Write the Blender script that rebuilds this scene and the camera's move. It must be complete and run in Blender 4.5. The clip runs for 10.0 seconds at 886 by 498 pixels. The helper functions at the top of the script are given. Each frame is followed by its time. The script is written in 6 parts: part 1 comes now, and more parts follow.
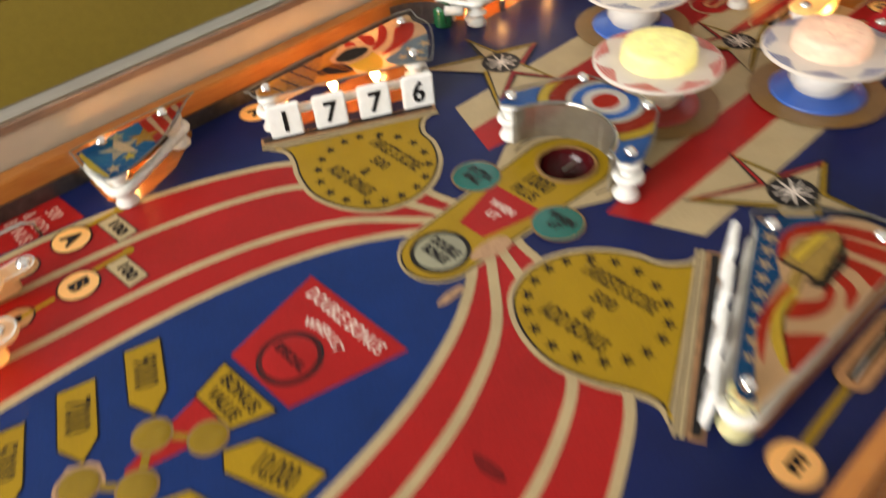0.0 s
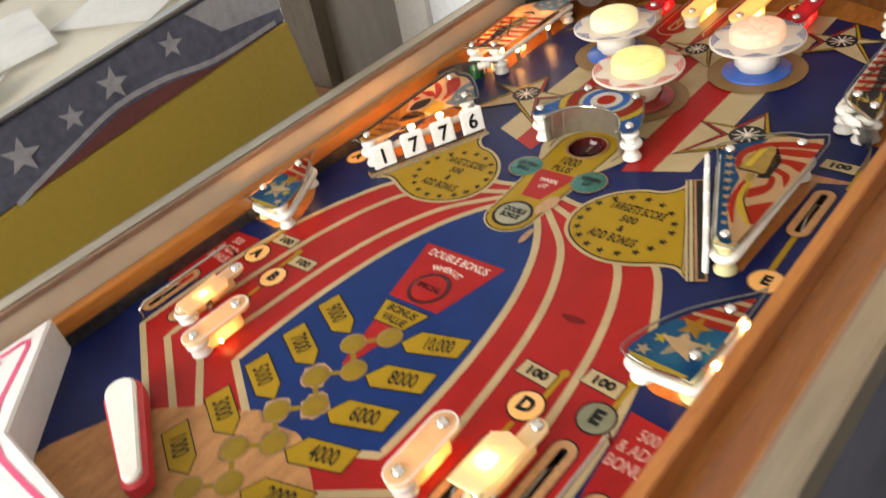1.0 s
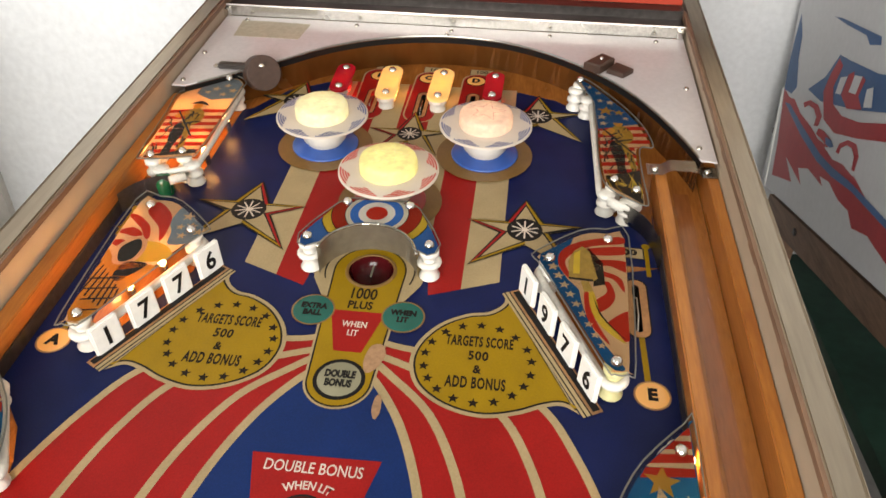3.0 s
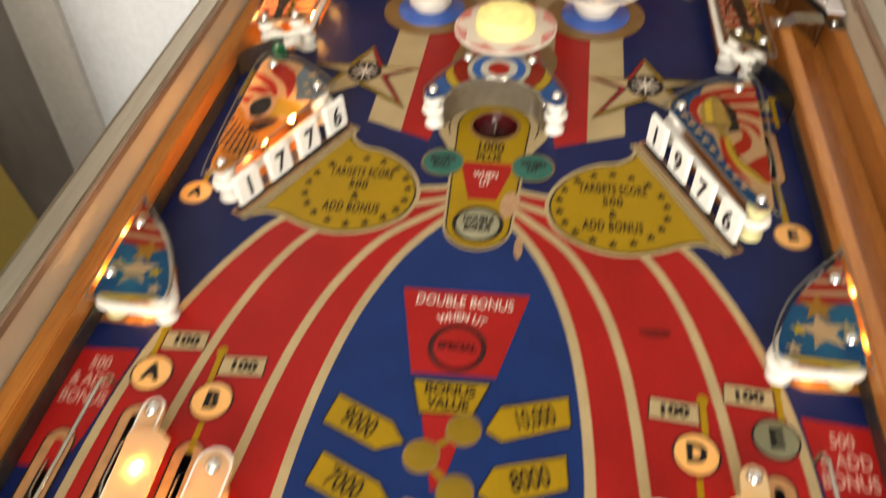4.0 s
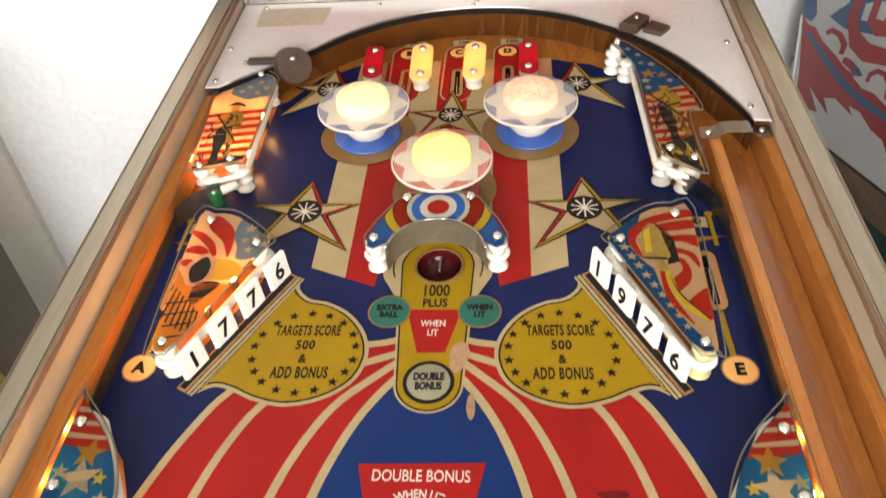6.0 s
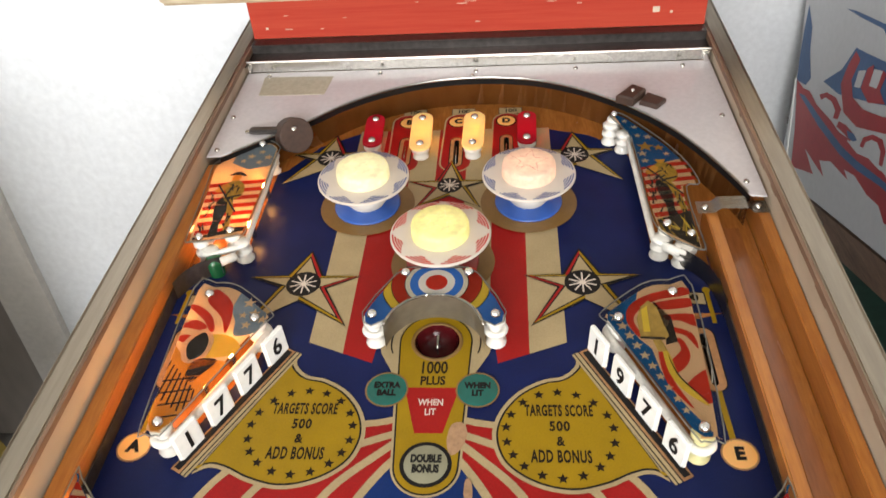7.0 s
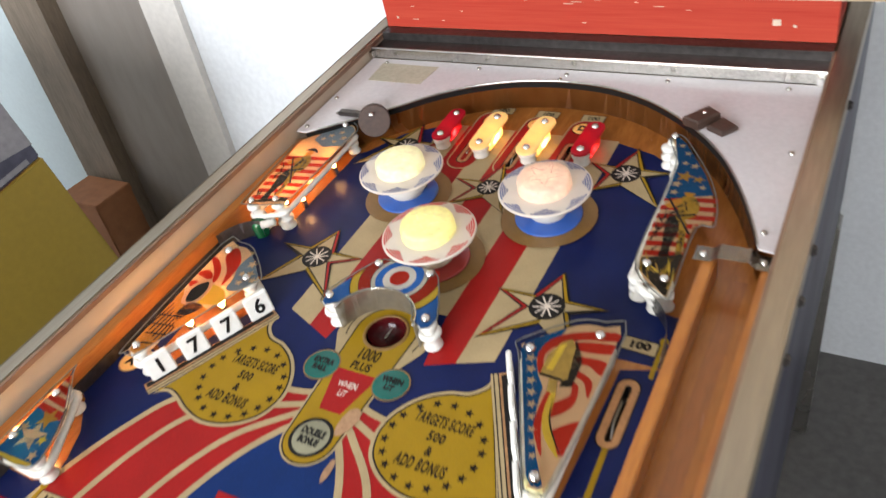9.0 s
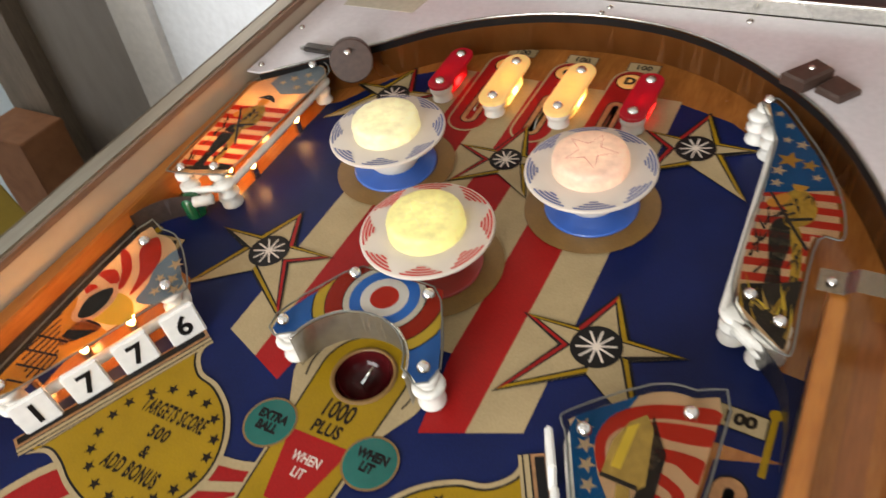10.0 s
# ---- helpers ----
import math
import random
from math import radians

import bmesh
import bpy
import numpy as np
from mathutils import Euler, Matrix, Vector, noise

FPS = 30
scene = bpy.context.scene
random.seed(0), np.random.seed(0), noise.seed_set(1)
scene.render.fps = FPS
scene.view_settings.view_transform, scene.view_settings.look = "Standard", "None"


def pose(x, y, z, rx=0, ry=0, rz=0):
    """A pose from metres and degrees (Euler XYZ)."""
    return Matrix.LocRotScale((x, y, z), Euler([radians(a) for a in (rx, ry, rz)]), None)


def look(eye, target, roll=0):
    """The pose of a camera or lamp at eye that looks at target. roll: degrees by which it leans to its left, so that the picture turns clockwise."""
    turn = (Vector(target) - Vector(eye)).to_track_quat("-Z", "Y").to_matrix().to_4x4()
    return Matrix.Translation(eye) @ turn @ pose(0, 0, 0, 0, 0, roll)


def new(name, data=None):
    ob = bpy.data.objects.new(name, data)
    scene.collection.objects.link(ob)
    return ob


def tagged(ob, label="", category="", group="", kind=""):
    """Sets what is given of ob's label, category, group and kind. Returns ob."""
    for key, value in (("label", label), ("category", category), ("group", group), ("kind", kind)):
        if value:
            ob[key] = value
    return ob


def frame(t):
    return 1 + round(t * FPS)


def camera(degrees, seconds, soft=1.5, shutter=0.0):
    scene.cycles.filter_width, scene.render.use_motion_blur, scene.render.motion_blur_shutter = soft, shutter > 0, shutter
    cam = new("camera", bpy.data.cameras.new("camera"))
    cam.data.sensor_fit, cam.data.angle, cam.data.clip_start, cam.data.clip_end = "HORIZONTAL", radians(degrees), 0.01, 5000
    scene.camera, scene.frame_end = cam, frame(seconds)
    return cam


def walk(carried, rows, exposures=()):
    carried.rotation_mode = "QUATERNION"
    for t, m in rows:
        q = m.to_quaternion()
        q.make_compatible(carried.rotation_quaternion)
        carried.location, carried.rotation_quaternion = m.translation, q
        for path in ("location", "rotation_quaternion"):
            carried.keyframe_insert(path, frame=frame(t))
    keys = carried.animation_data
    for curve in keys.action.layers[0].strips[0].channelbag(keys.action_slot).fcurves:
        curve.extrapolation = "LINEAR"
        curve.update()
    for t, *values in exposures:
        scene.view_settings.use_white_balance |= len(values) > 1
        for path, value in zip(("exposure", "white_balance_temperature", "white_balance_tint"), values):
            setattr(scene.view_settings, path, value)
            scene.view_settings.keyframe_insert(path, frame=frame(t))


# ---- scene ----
LENS = 59.74
# seconds, eye, yaw, pitch, roll, over the level playfield
ROWS = [
    (0, 0.2616, -0.2175, 0.3195, 49.97, -42.92, -5.30),
    (0.2, 0.3245, -0.2591, 0.3164, 49.69, -41.36, -6.86),
    (0.5, 0.4036, -0.3459, 0.3464, 50.75, -38.02, -12.51),
    (0.7, 0.4199, -0.3828, 0.3618, 52.05, -37.24, -14.88),
    (1, 0.3927, -0.4008, 0.3912, 51.33, -36.16, -15.59),
    (1.2, 0.3518, -0.3932, 0.3843, 46.86, -37.21, -13.94),
    (1.5, 0.2459, -0.3656, 0.3561, 32.61, -40.72, -8.76),
    (1.7, 0.1758, -0.3680, 0.3636, 22.68, -42.79, -4.67),
    (2, 0.1382, -0.3597, 0.3812, 16.42, -43.42, -1.43),
    (2.2, 0.1283, -0.3515, 0.3954, 13.60, -42.66, -1.50),
    (3.3, 0.1047, -0.3517, 0.4261, 6.02, -39.62, 0.72),
    (3.5, 0.0917, -0.3547, 0.4183, 7.29, -40.89, 0.36),
    (4, 0.0480, -0.3989, 0.3926, 10.59, -46.02, -3.03),
    (4.2, 0.0400, -0.4296, 0.3810, 11.07, -49.20, -2.36),
    (4.5, 0.0307, -0.4493, 0.3649, 12.06, -50.96, -1.68),
    (4.7, 0.0354, -0.4295, 0.3784, 10.71, -49.42, -2.18),
    (5, 0.0423, -0.4041, 0.3890, 8.68, -48.29, -2.95),
    (5.2, 0.0559, -0.3874, 0.4020, 8.97, -47.94, -4.36),
    (5.5, 0.0625, -0.3547, 0.4293, 7.36, -46.04, -5.31),
    (6, 0.0595, -0.3282, 0.4549, 6.93, -44.08, -5.43),
    (6.2, 0.0595, -0.3235, 0.4598, 7.00, -43.20, -5.32),
    (7.3, 0.0627, -0.3093, 0.4904, 6.37, -40.47, -4.71),
    (7.5, 0.0732, -0.3120, 0.5002, 6.70, -40.29, -4.59),
    (7.8, 0.1333, -0.3103, 0.4958, 10.91, -39.69, -7.51),
    (8, 0.1933, -0.3032, 0.5000, 17.11, -38.98, -10.36),
    (8.2, 0.2867, -0.2938, 0.4864, 27.07, -37.87, -14.31),
    (8.5, 0.3699, -0.2824, 0.4754, 32.80, -38.17, -13.18),
    (8.7, 0.3769, -0.2712, 0.4784, 35.31, -37.49, -14.93),
    (9, 0.3501, -0.2336, 0.4767, 37.10, -39.19, -14.64),
    (9.2, 0.3183, -0.1908, 0.4500, 35.50, -40.08, -12.61),
    (9.5, 0.2559, -0.1350, 0.4155, 31.68, -41.66, -8.70),
    (9.7, 0.2341, -0.1101, 0.3977, 32.58, -44.38, -9.71),
    (10, 0.2247, -0.0823, 0.3805, 35.96, -44.46, -12.32),
]

# the playfield lies 0.84 m over the floor and rises 4 degrees towards the head
W = pose(0, 0, 0.84, 4, 0, 0)


def sight(x, y, z, yaw, pitch, roll):
    ya, pt = radians(yaw), radians(pitch)
    way = Vector((-math.sin(ya) * math.cos(pt), math.cos(ya) * math.cos(pt), math.sin(pt)))
    return look((x, y, z), Vector((x, y, z)) + way, roll)


from mathutils.geometry import tessellate_polygon

cam = camera(LENS, 10.0, soft=1.5, shutter=0.5)
# seconds, stops, kelvin, tint
EXPOSURES = [(0, -0.99, 6500, 10), (0.5, -0.95, 6600, 10), (1, -0.85, 6600, 10), (2, -0.99, 6750, 10), (3.5, -1.0, 6600, 10), (4.5, -0.91, 7800, 10), (5, -0.87, 7150, 10), (5.5, -0.69, 6900, 10),
             (6, -0.69, 6720, 10), (7.5, -1.03, 6250, 10), (8, -1.01, 6220, 10), (8.5, -0.73, 5950, 10), (9, -0.81, 5950, 10), (9.5, -1.05, 6120, 10), (10, -1.09, 6320, 10)]
walk(cam, [(t, W @ sight(*r)) for t, *r in ROWS], EXPOSURES)

# ---- light ----
world = bpy.data.worlds.new("world")
scene.world = world
world.use_nodes = True
sky = world.node_tree.nodes.new("ShaderNodeTexSky")
sky.sky_type, sky.sun_disc = "NISHITA", False
sky.sun_elevation, sky.sun_rotation = radians(40), radians(200)
world.node_tree.links.new(sky.outputs[0], world.node_tree.nodes["Background"].inputs[0])
world.node_tree.nodes["Background"].inputs[1].default_value = 0.12
sun = new("sun", bpy.data.lights.new("sun", "SUN"))
sun.data.energy, sun.data.angle, sun.data.color = 2.5, radians(0.6), (1.0, 0.95, 0.86)
sun.matrix_world = look((0, -6, 6), (0.3, 0, 0.5))


def window_light(name, eye, target, wide, high, watts, colour):
    lamp = new(name, bpy.data.lights.new(name, "AREA"))
    lamp.data.shape, lamp.data.size, lamp.data.size_y = "RECTANGLE", wide, high
    lamp.data.energy, lamp.data.color = watts, colour
    lamp.matrix_world = look(eye, target)
    return lamp


# area lamps in assumed windows out of view, placed to brighten walls and playfield
window_light("unseen_daylight_front", (-0.10, -2.36, 1.50), (0.10, 1.0, 0.95), 1.8, 1.10, 215, (1.0, 0.97, 0.93))
window_light("unseen_daylight_left", (-2.36, -0.75, 1.45), (0.0, 0.5, 1.0), 1.3, 1.2, 22, (0.94, 0.97, 1.0))


# ---- materials ----
def material(name, colour, rough=0.5, metal=0.0, mottle=0.12, grain=60.0, bump=0.0, coat=0.0, stretch=(1, 1, 1), colour2=None,
             blotch=9.0, glow=0.0, glow_colour=None, through_light=0.0, per_piece=0.0, spec=0.5):
    m = bpy.data.materials.new(name)
    m.use_nodes = True
    nt = m.node_tree
    b = nt.nodes["Principled BSDF"]
    b.inputs["Roughness"].default_value, b.inputs["Metallic"].default_value = rough, metal
    b.inputs["Coat Weight"].default_value, b.inputs["Coat Roughness"].default_value = coat, 0.12
    b.inputs["Specular IOR Level"].default_value = spec
    co = nt.nodes.new("ShaderNodeTexCoord")
    mp = nt.nodes.new("ShaderNodeMapping")
    mp.inputs["Scale"].default_value = stretch
    nt.links.new(co.outputs["Object"], mp.inputs["Vector"])
    fine, wide = nt.nodes.new("ShaderNodeTexNoise"), nt.nodes.new("ShaderNodeTexNoise")
    fine.inputs["Scale"].default_value, wide.inputs["Scale"].default_value = grain, blotch
    fine.inputs["Detail"].default_value, wide.inputs["Detail"].default_value = 6, 3
    for n in (fine, wide):
        nt.links.new(mp.outputs[0], n.inputs["Vector"])
    both = nt.nodes.new("ShaderNodeMath")
    both.operation = "ADD"
    nt.links.new(fine.outputs["Fac"], both.inputs[0])
    nt.links.new(wide.outputs["Fac"], both.inputs[1])
    ramp = nt.nodes.new("ShaderNodeMapRange")
    ramp.inputs["From Min"].default_value, ramp.inputs["From Max"].default_value = 0.7, 1.3
    nt.links.new(both.outputs[0], ramp.inputs["Value"])
    mix = nt.nodes.new("ShaderNodeMix")
    mix.data_type = "RGBA"
    c2 = colour2 or tuple(c * (1 - 2 * mottle) for c in colour)
    c1 = colour if colour2 else tuple(min(1, c * (1 + mottle)) for c in colour)
    mix.inputs["A"].default_value, mix.inputs["B"].default_value = (*c1, 1), (*c2, 1)
    nt.links.new(ramp.outputs[0], mix.inputs["Factor"])
    out = mix.outputs["Result"]
    if per_piece:
        info, hsv = nt.nodes.new("ShaderNodeObjectInfo"), nt.nodes.new("ShaderNodeHueSaturation")
        rr = nt.nodes.new("ShaderNodeMapRange")
        rr.inputs["To Min"].default_value, rr.inputs["To Max"].default_value = 1 - per_piece, 1 + per_piece
        nt.links.new(info.outputs["Random"], rr.inputs["Value"])
        nt.links.new(rr.outputs[0], hsv.inputs["Value"])
        nt.links.new(out, hsv.inputs["Color"])
        out = hsv.outputs[0]
    nt.links.new(out, b.inputs["Base Color"])
    rmix = nt.nodes.new("ShaderNodeMapRange")
    rmix.inputs["To Min"].default_value, rmix.inputs["To Max"].default_value = max(0.02, rough * 0.8), min(1, rough * 1.25)
    nt.links.new(wide.outputs["Fac"], rmix.inputs["Value"])
    nt.links.new(rmix.outputs[0], b.inputs["Roughness"])
    if bump:
        bp = nt.nodes.new("ShaderNodeBump")
        bp.inputs["Strength"].default_value, bp.inputs["Distance"].default_value = bump, 0.001
        nt.links.new(fine.outputs["Fac"], bp.inputs["Height"])
        nt.links.new(bp.outputs[0], b.inputs["Normal"])
    if glow:
        b.inputs["Emission Color"].default_value = (*(glow_colour or colour), 1)
        b.inputs["Emission Strength"].default_value = glow
    if through_light:
        tr, ms = nt.nodes.new("ShaderNodeBsdfTranslucent"), nt.nodes.new("ShaderNodeMixShader")
        nt.links.new(out, tr.inputs["Color"])
        ms.inputs[0].default_value = through_light
        nt.links.new(b.outputs[0], ms.inputs[1])
        nt.links.new(tr.outputs[0], ms.inputs[2])
        nt.links.new(ms.outputs[0], nt.nodes["Material Output"].inputs[0])
    return m




def acrylic(name, tint, gloss=0.06):
    """Clear sheet: light passes, and it shines at a slant."""
    m = bpy.data.materials.new(name)
    m.use_nodes = True
    nt = m.node_tree
    gl, tp, ms, lw, pw, mr = (nt.nodes.new("ShaderNode" + k) for k in ("BsdfGlossy", "BsdfTransparent", "MixShader", "LayerWeight", "Math", "MapRange"))
    gl.inputs["Roughness"].default_value = gloss
    tp.inputs["Color"].default_value = (*tint, 1)
    pw.operation = "POWER"
    pw.inputs[1].default_value = 5.0
    mr.inputs["To Min"].default_value, mr.inputs["To Max"].default_value = 0.004, 0.24
    lw.inputs["Blend"].default_value = 0.5
    nt.links.new(lw.outputs["Facing"], pw.inputs[0])
    nt.links.new(pw.outputs[0], mr.inputs["Value"])
    nt.links.new(mr.outputs[0], ms.inputs[0])
    nt.links.new(tp.outputs[0], ms.inputs[1])
    nt.links.new(gl.outputs[0], ms.inputs[2])
    nt.links.new(ms.outputs[0], nt.nodes["Material Output"].inputs[0])
    return m


BLUE = material("blue_paint", (0.00504, 0.02184, 0.1092), 0.36, mottle=0.12, grain=900, blotch=25, coat=0.03, spec=0.14)
NAVY = material("navy_paint", (0.00504, 0.01092, 0.06552), 0.36, mottle=0.14, grain=900, blotch=22, coat=0.03, spec=0.14)
RED = material("red_paint", (0.2856, 0.00924, 0.0084), 0.36, mottle=0.11, grain=900, blotch=16, coat=0.03, spec=0.14)
RUBBED = material("rubbed_red", (0.13, 0.007, 0.007), 0.45, mottle=0.3, grain=500, spec=0.12)
CREAM = material("cream_paint", (0.3696, 0.2814, 0.1512), 0.38, mottle=0.09, grain=700, blotch=30, coat=0.03, spec=0.16)
YELLOW = material("yellow_paint", (0.2814, 0.1722, 0.00504), 0.38, mottle=0.08, grain=800, blotch=30, coat=0.03, spec=0.14)
GOLD = material("gold_paint", (0.185, 0.100, 0.024), 0.4, mottle=0.1, grain=700, blotch=40, coat=0.1)
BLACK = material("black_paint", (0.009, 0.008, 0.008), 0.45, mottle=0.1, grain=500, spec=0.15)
DARKRED = material("dark_red_insert", (0.05, 0.004, 0.005), 0.15, mottle=0.1, coat=0.15, spec=0.2)
DARKPRINT = material("dark_print", (0.014, 0.009, 0.006), 0.45, mottle=0.1, spec=0.12)
FADEDPRINT = material("faded_print", (0.46, 0.25, 0.20), 0.45, mottle=0.15, spec=0.15)
WHITEPRINT = material("white_print", (0.62, 0.54, 0.46), 0.45, mottle=0.10, spec=0.2)
GREEN = material("green_insert", (0.01848, 0.1092, 0.0882), 0.18, mottle=0.1, coat=0.15, spec=0.2)
GREY_INSERT = material("grey_insert", (0.17, 0.165, 0.10), 0.18, mottle=0.1, coat=0.15, spec=0.2)
WHITE_INSERT = material("white_insert", (0.252, 0.2394, 0.1596), 0.18, mottle=0.08, coat=0.15, spec=0.2)
LIT_INSERT = material("lit_insert", (0.588, 0.3192, 0.1008), 0.2, mottle=0.05, coat=0.3, glow=0.42, glow_colour=(1.0, 0.42, 0.09))
OLIVE = material("olive_insert", (0.2016, 0.126, 0.00672), 0.18, mottle=0.1, coat=0.15, spec=0.2)
BARE = material("worn_bare_wood", (0.36, 0.175, 0.068), 0.55, spec=0.15, mottle=0.18, grain=140, blotch=18, stretch=(6, 1, 1), bump=0.05)
WORN = material("worn_patch", (0.3528, 0.21, 0.1176), 0.55, spec=0.15, mottle=0.15, grain=300)
WOOD = material("varnished_wood", (0.35, 0.135, 0.028), 0.24, colour2=(0.24, 0.080, 0.016), grain=70, blotch=14, stretch=(7, 1, 7), coat=0.3)
RAILWOOD = material("rail_wood", (0.43, 0.165, 0.030), 0.3, colour2=(0.29, 0.092, 0.017), grain=60, blotch=10, stretch=(7, 0.8, 7), coat=0.2)
LANEWOOD = material("lane_wood", (0.30, 0.105, 0.028), 0.25, colour2=(0.21, 0.068, 0.018), grain=60, blotch=10, stretch=(7, 0.8, 7), coat=0.4)
SLOTWOOD = material("routed_wood", (0.38, 0.19, 0.075), 0.45, mottle=0.2, grain=200)
CABCREAM = material("cabinet_cream", (0.44, 0.3575, 0.2585), 0.55, mottle=0.05, grain=60, blotch=5, stretch=(1, 0.6, 1), bump=0.03)
STEEL = material("brushed_steel", (0.50, 0.48, 0.44), 0.26, metal=1.0, mottle=0.14, grain=300, blotch=8, stretch=(1, 0.06, 1))
RAILSTEEL = material("rail_steel", (0.46, 0.395, 0.31), 0.38, metal=1.0, mottle=0.09, grain=260, blotch=9, stretch=(1, 0.08, 1), bump=0.02)
CHROME = material("chrome", (0.78, 0.76, 0.73), 0.09, metal=1.0, mottle=0.05)
DARKSTEEL = material("dark_steel", (0.10, 0.09, 0.085), 0.35, metal=0.8, mottle=0.2, grain=150)
PLATE = material("plate_paint", (0.5676, 0.5332, 0.5418), 0.3, mottle=0.05, grain=200, blotch=6, coat=0.25)
TAPE = material("yellowed_tape", (0.44, 0.40, 0.30), 0.45, mottle=0.1, grain=200)
ARCHBLACK = material("arch_rail", (0.37, 0.145, 0.034), 0.25, colour2=(0.28, 0.100, 0.022), grain=60, blotch=14, stretch=(1, 1, 0.5), coat=0.5)
WHITEPL = material("white_plastic", (0.78, 0.76, 0.70), 0.3, mottle=0.04, grain=200, coat=0.2, through_light=0.12)
CREAMPL = material("cream_plastic", (0.72, 0.68, 0.36), 0.35, mottle=0.06, grain=200, through_light=0.15)
RUBBER = material("white_rubber", (0.70, 0.68, 0.62), 0.6, mottle=0.08, grain=300, blotch=60)
GREYRUBBER = material("grey_rubber", (0.16, 0.14, 0.14), 0.45, mottle=0.2, grain=200)
BROWNRUBBER = material("brown_rubber", (0.055, 0.030, 0.021), 0.45, mottle=0.2, grain=200)
REDRUBBER = material("red_rubber", (0.50, 0.025, 0.035), 0.55, mottle=0.1, grain=300)
TARGETWHITE = material("target_white", (0.80, 0.79, 0.75), 0.35, mottle=0.04, grain=150, blotch=40)
SKIRTBLUE = material("skirt_blue", (0.030, 0.10, 0.40), 0.3, mottle=0.08, coat=0.3)
SKIRTRED = material("skirt_red", (0.30, 0.02, 0.02), 0.3, mottle=0.08, coat=0.3)
DISCWHITE = material("disc_white", (0.76, 0.69, 0.61), 0.3, mottle=0.03, through_light=0.35)
DISCBLUE = material("disc_blue_line", (0.14, 0.16, 0.30), 0.35, mottle=0.05)
DISCRED = material("disc_red_line", (0.55, 0.06, 0.05), 0.35, mottle=0.05)
CAPYELLOW = material("cap_yellow", (0.90, 0.88, 0.44), 0.3, mottle=0.12, grain=160, blotch=70, glow=0.30, glow_colour=(1.0, 0.86, 0.34), through_light=0.5)
CAPPALE = material("cap_pale", (0.94, 0.90, 0.64), 0.3, mottle=0.12, grain=160, blotch=70, glow=0.30, glow_colour=(1.0, 0.90, 0.50), through_light=0.5)
CAPPINK = material("cap_pink", (0.92, 0.68, 0.56), 0.3, mottle=0.12, grain=160, blotch=70, glow=0.26, glow_colour=(1.0, 0.66, 0.46), through_light=0.5)
LENSYELLOW = material("lens_yellow", (0.95, 0.78, 0.40), 0.2, mottle=0.05, glow=1.05, glow_colour=(1.0, 0.66, 0.22), through_light=0.65)
LENSPALE = material("lens_pale", (0.92, 0.82, 0.58), 0.22, mottle=0.05, glow=0.35, glow_colour=(1.0, 0.66, 0.28), through_light=0.7)
LENSPINK = material("lens_pink", (0.88, 0.69, 0.43), 0.25, mottle=0.06, glow=0.22, glow_colour=(1.0, 0.56, 0.20), through_light=0.65)
LENSRED = material("lens_red", (0.55, 0.012, 0.03), 0.12, mottle=0.05, glow=0.12, glow_colour=(1.0, 0.03, 0.05), through_light=0.4, coat=0.5)
LENSGREEN = material("lens_green", (0.01, 0.10, 0.035), 0.15, mottle=0.05, coat=0.5)
BULB = material("lit_bulb", (1.0, 0.8, 0.5), 0.2, glow=150.0, glow_colour=(1.0, 0.46, 0.13))
BULBHOT = material("bright_lit_bulb", (1.0, 0.85, 0.6), 0.2, glow=330.0, glow_colour=(1.0, 0.52, 0.17))
BULBDIM = material("lit_bulb_in_cap", (1.0, 0.85, 0.6), 0.2, glow=11.0, glow_colour=(1.0, 0.80, 0.52))
ACRYLIC = acrylic("clear_acrylic", (0.93, 0.92, 0.88))
RIM = material("clear_acrylic_edge", (0.30, 0.30, 0.28), 0.25, mottle=0.05, spec=0.3, through_light=0.6)
PRINTRED = material("print_red", (0.60, 0.042, 0.024), 0.38, mottle=0.05, coat=0.0, spec=0.12, through_light=0.6)
# cream print with the orange of the bulbs beneath put into its colour
PRINTLITCREAM = material("print_lit_cream", (0.85, 0.58, 0.36), 0.38, mottle=0.05, coat=0.0, spec=0.12, through_light=0.6)
PRINTBLUE = material("print_blue", (0.006, 0.078, 0.25), 0.38, mottle=0.08, coat=0.0, spec=0.12, through_light=0.3)
PRINTSKY = material("print_grey_blue", (0.19, 0.25, 0.34), 0.38, mottle=0.08, coat=0.0, spec=0.12, through_light=0.3)
PRINTBRIGHT = material("print_bright_blue", (0.03, 0.13, 0.48), 0.38, mottle=0.06, coat=0.0, spec=0.12, through_light=0.25)
PRINTORANGE = material("print_orange", (0.70, 0.34, 0.05), 0.38, mottle=0.1, coat=0.0, spec=0.12, through_light=0.6)
PRINTYELLOW = material("print_yellow", (0.66, 0.46, 0.05), 0.38, mottle=0.06, coat=0.0, spec=0.12, through_light=0.35)
PRINTBLACK = material("print_black", (0.018, 0.014, 0.012), 0.38, mottle=0.1, coat=0.0, spec=0.12)
PRINTWHITE = material("print_white", (0.78, 0.73, 0.66), 0.38, mottle=0.05, spec=0.12, through_light=0.4)
PRINTOLIVE = material("print_olive", (0.40, 0.235, 0.03), 0.38, mottle=0.25, grain=160, spec=0.12, through_light=0.3)
PRINTBRONZE = material("print_bronze", (0.30, 0.19, 0.045), 0.38, mottle=0.2, grain=120, coat=0.0, spec=0.12)
SMOKED = material("dull_polished_lip", (0.42, 0.40, 0.37), 0.3, metal=1.0, mottle=0.15, grain=200)
WALLPAINT = material("wall_white", (0.78, 0.80, 0.82), 0.75, mottle=0.05, grain=90, blotch=3.5, bump=0.08)
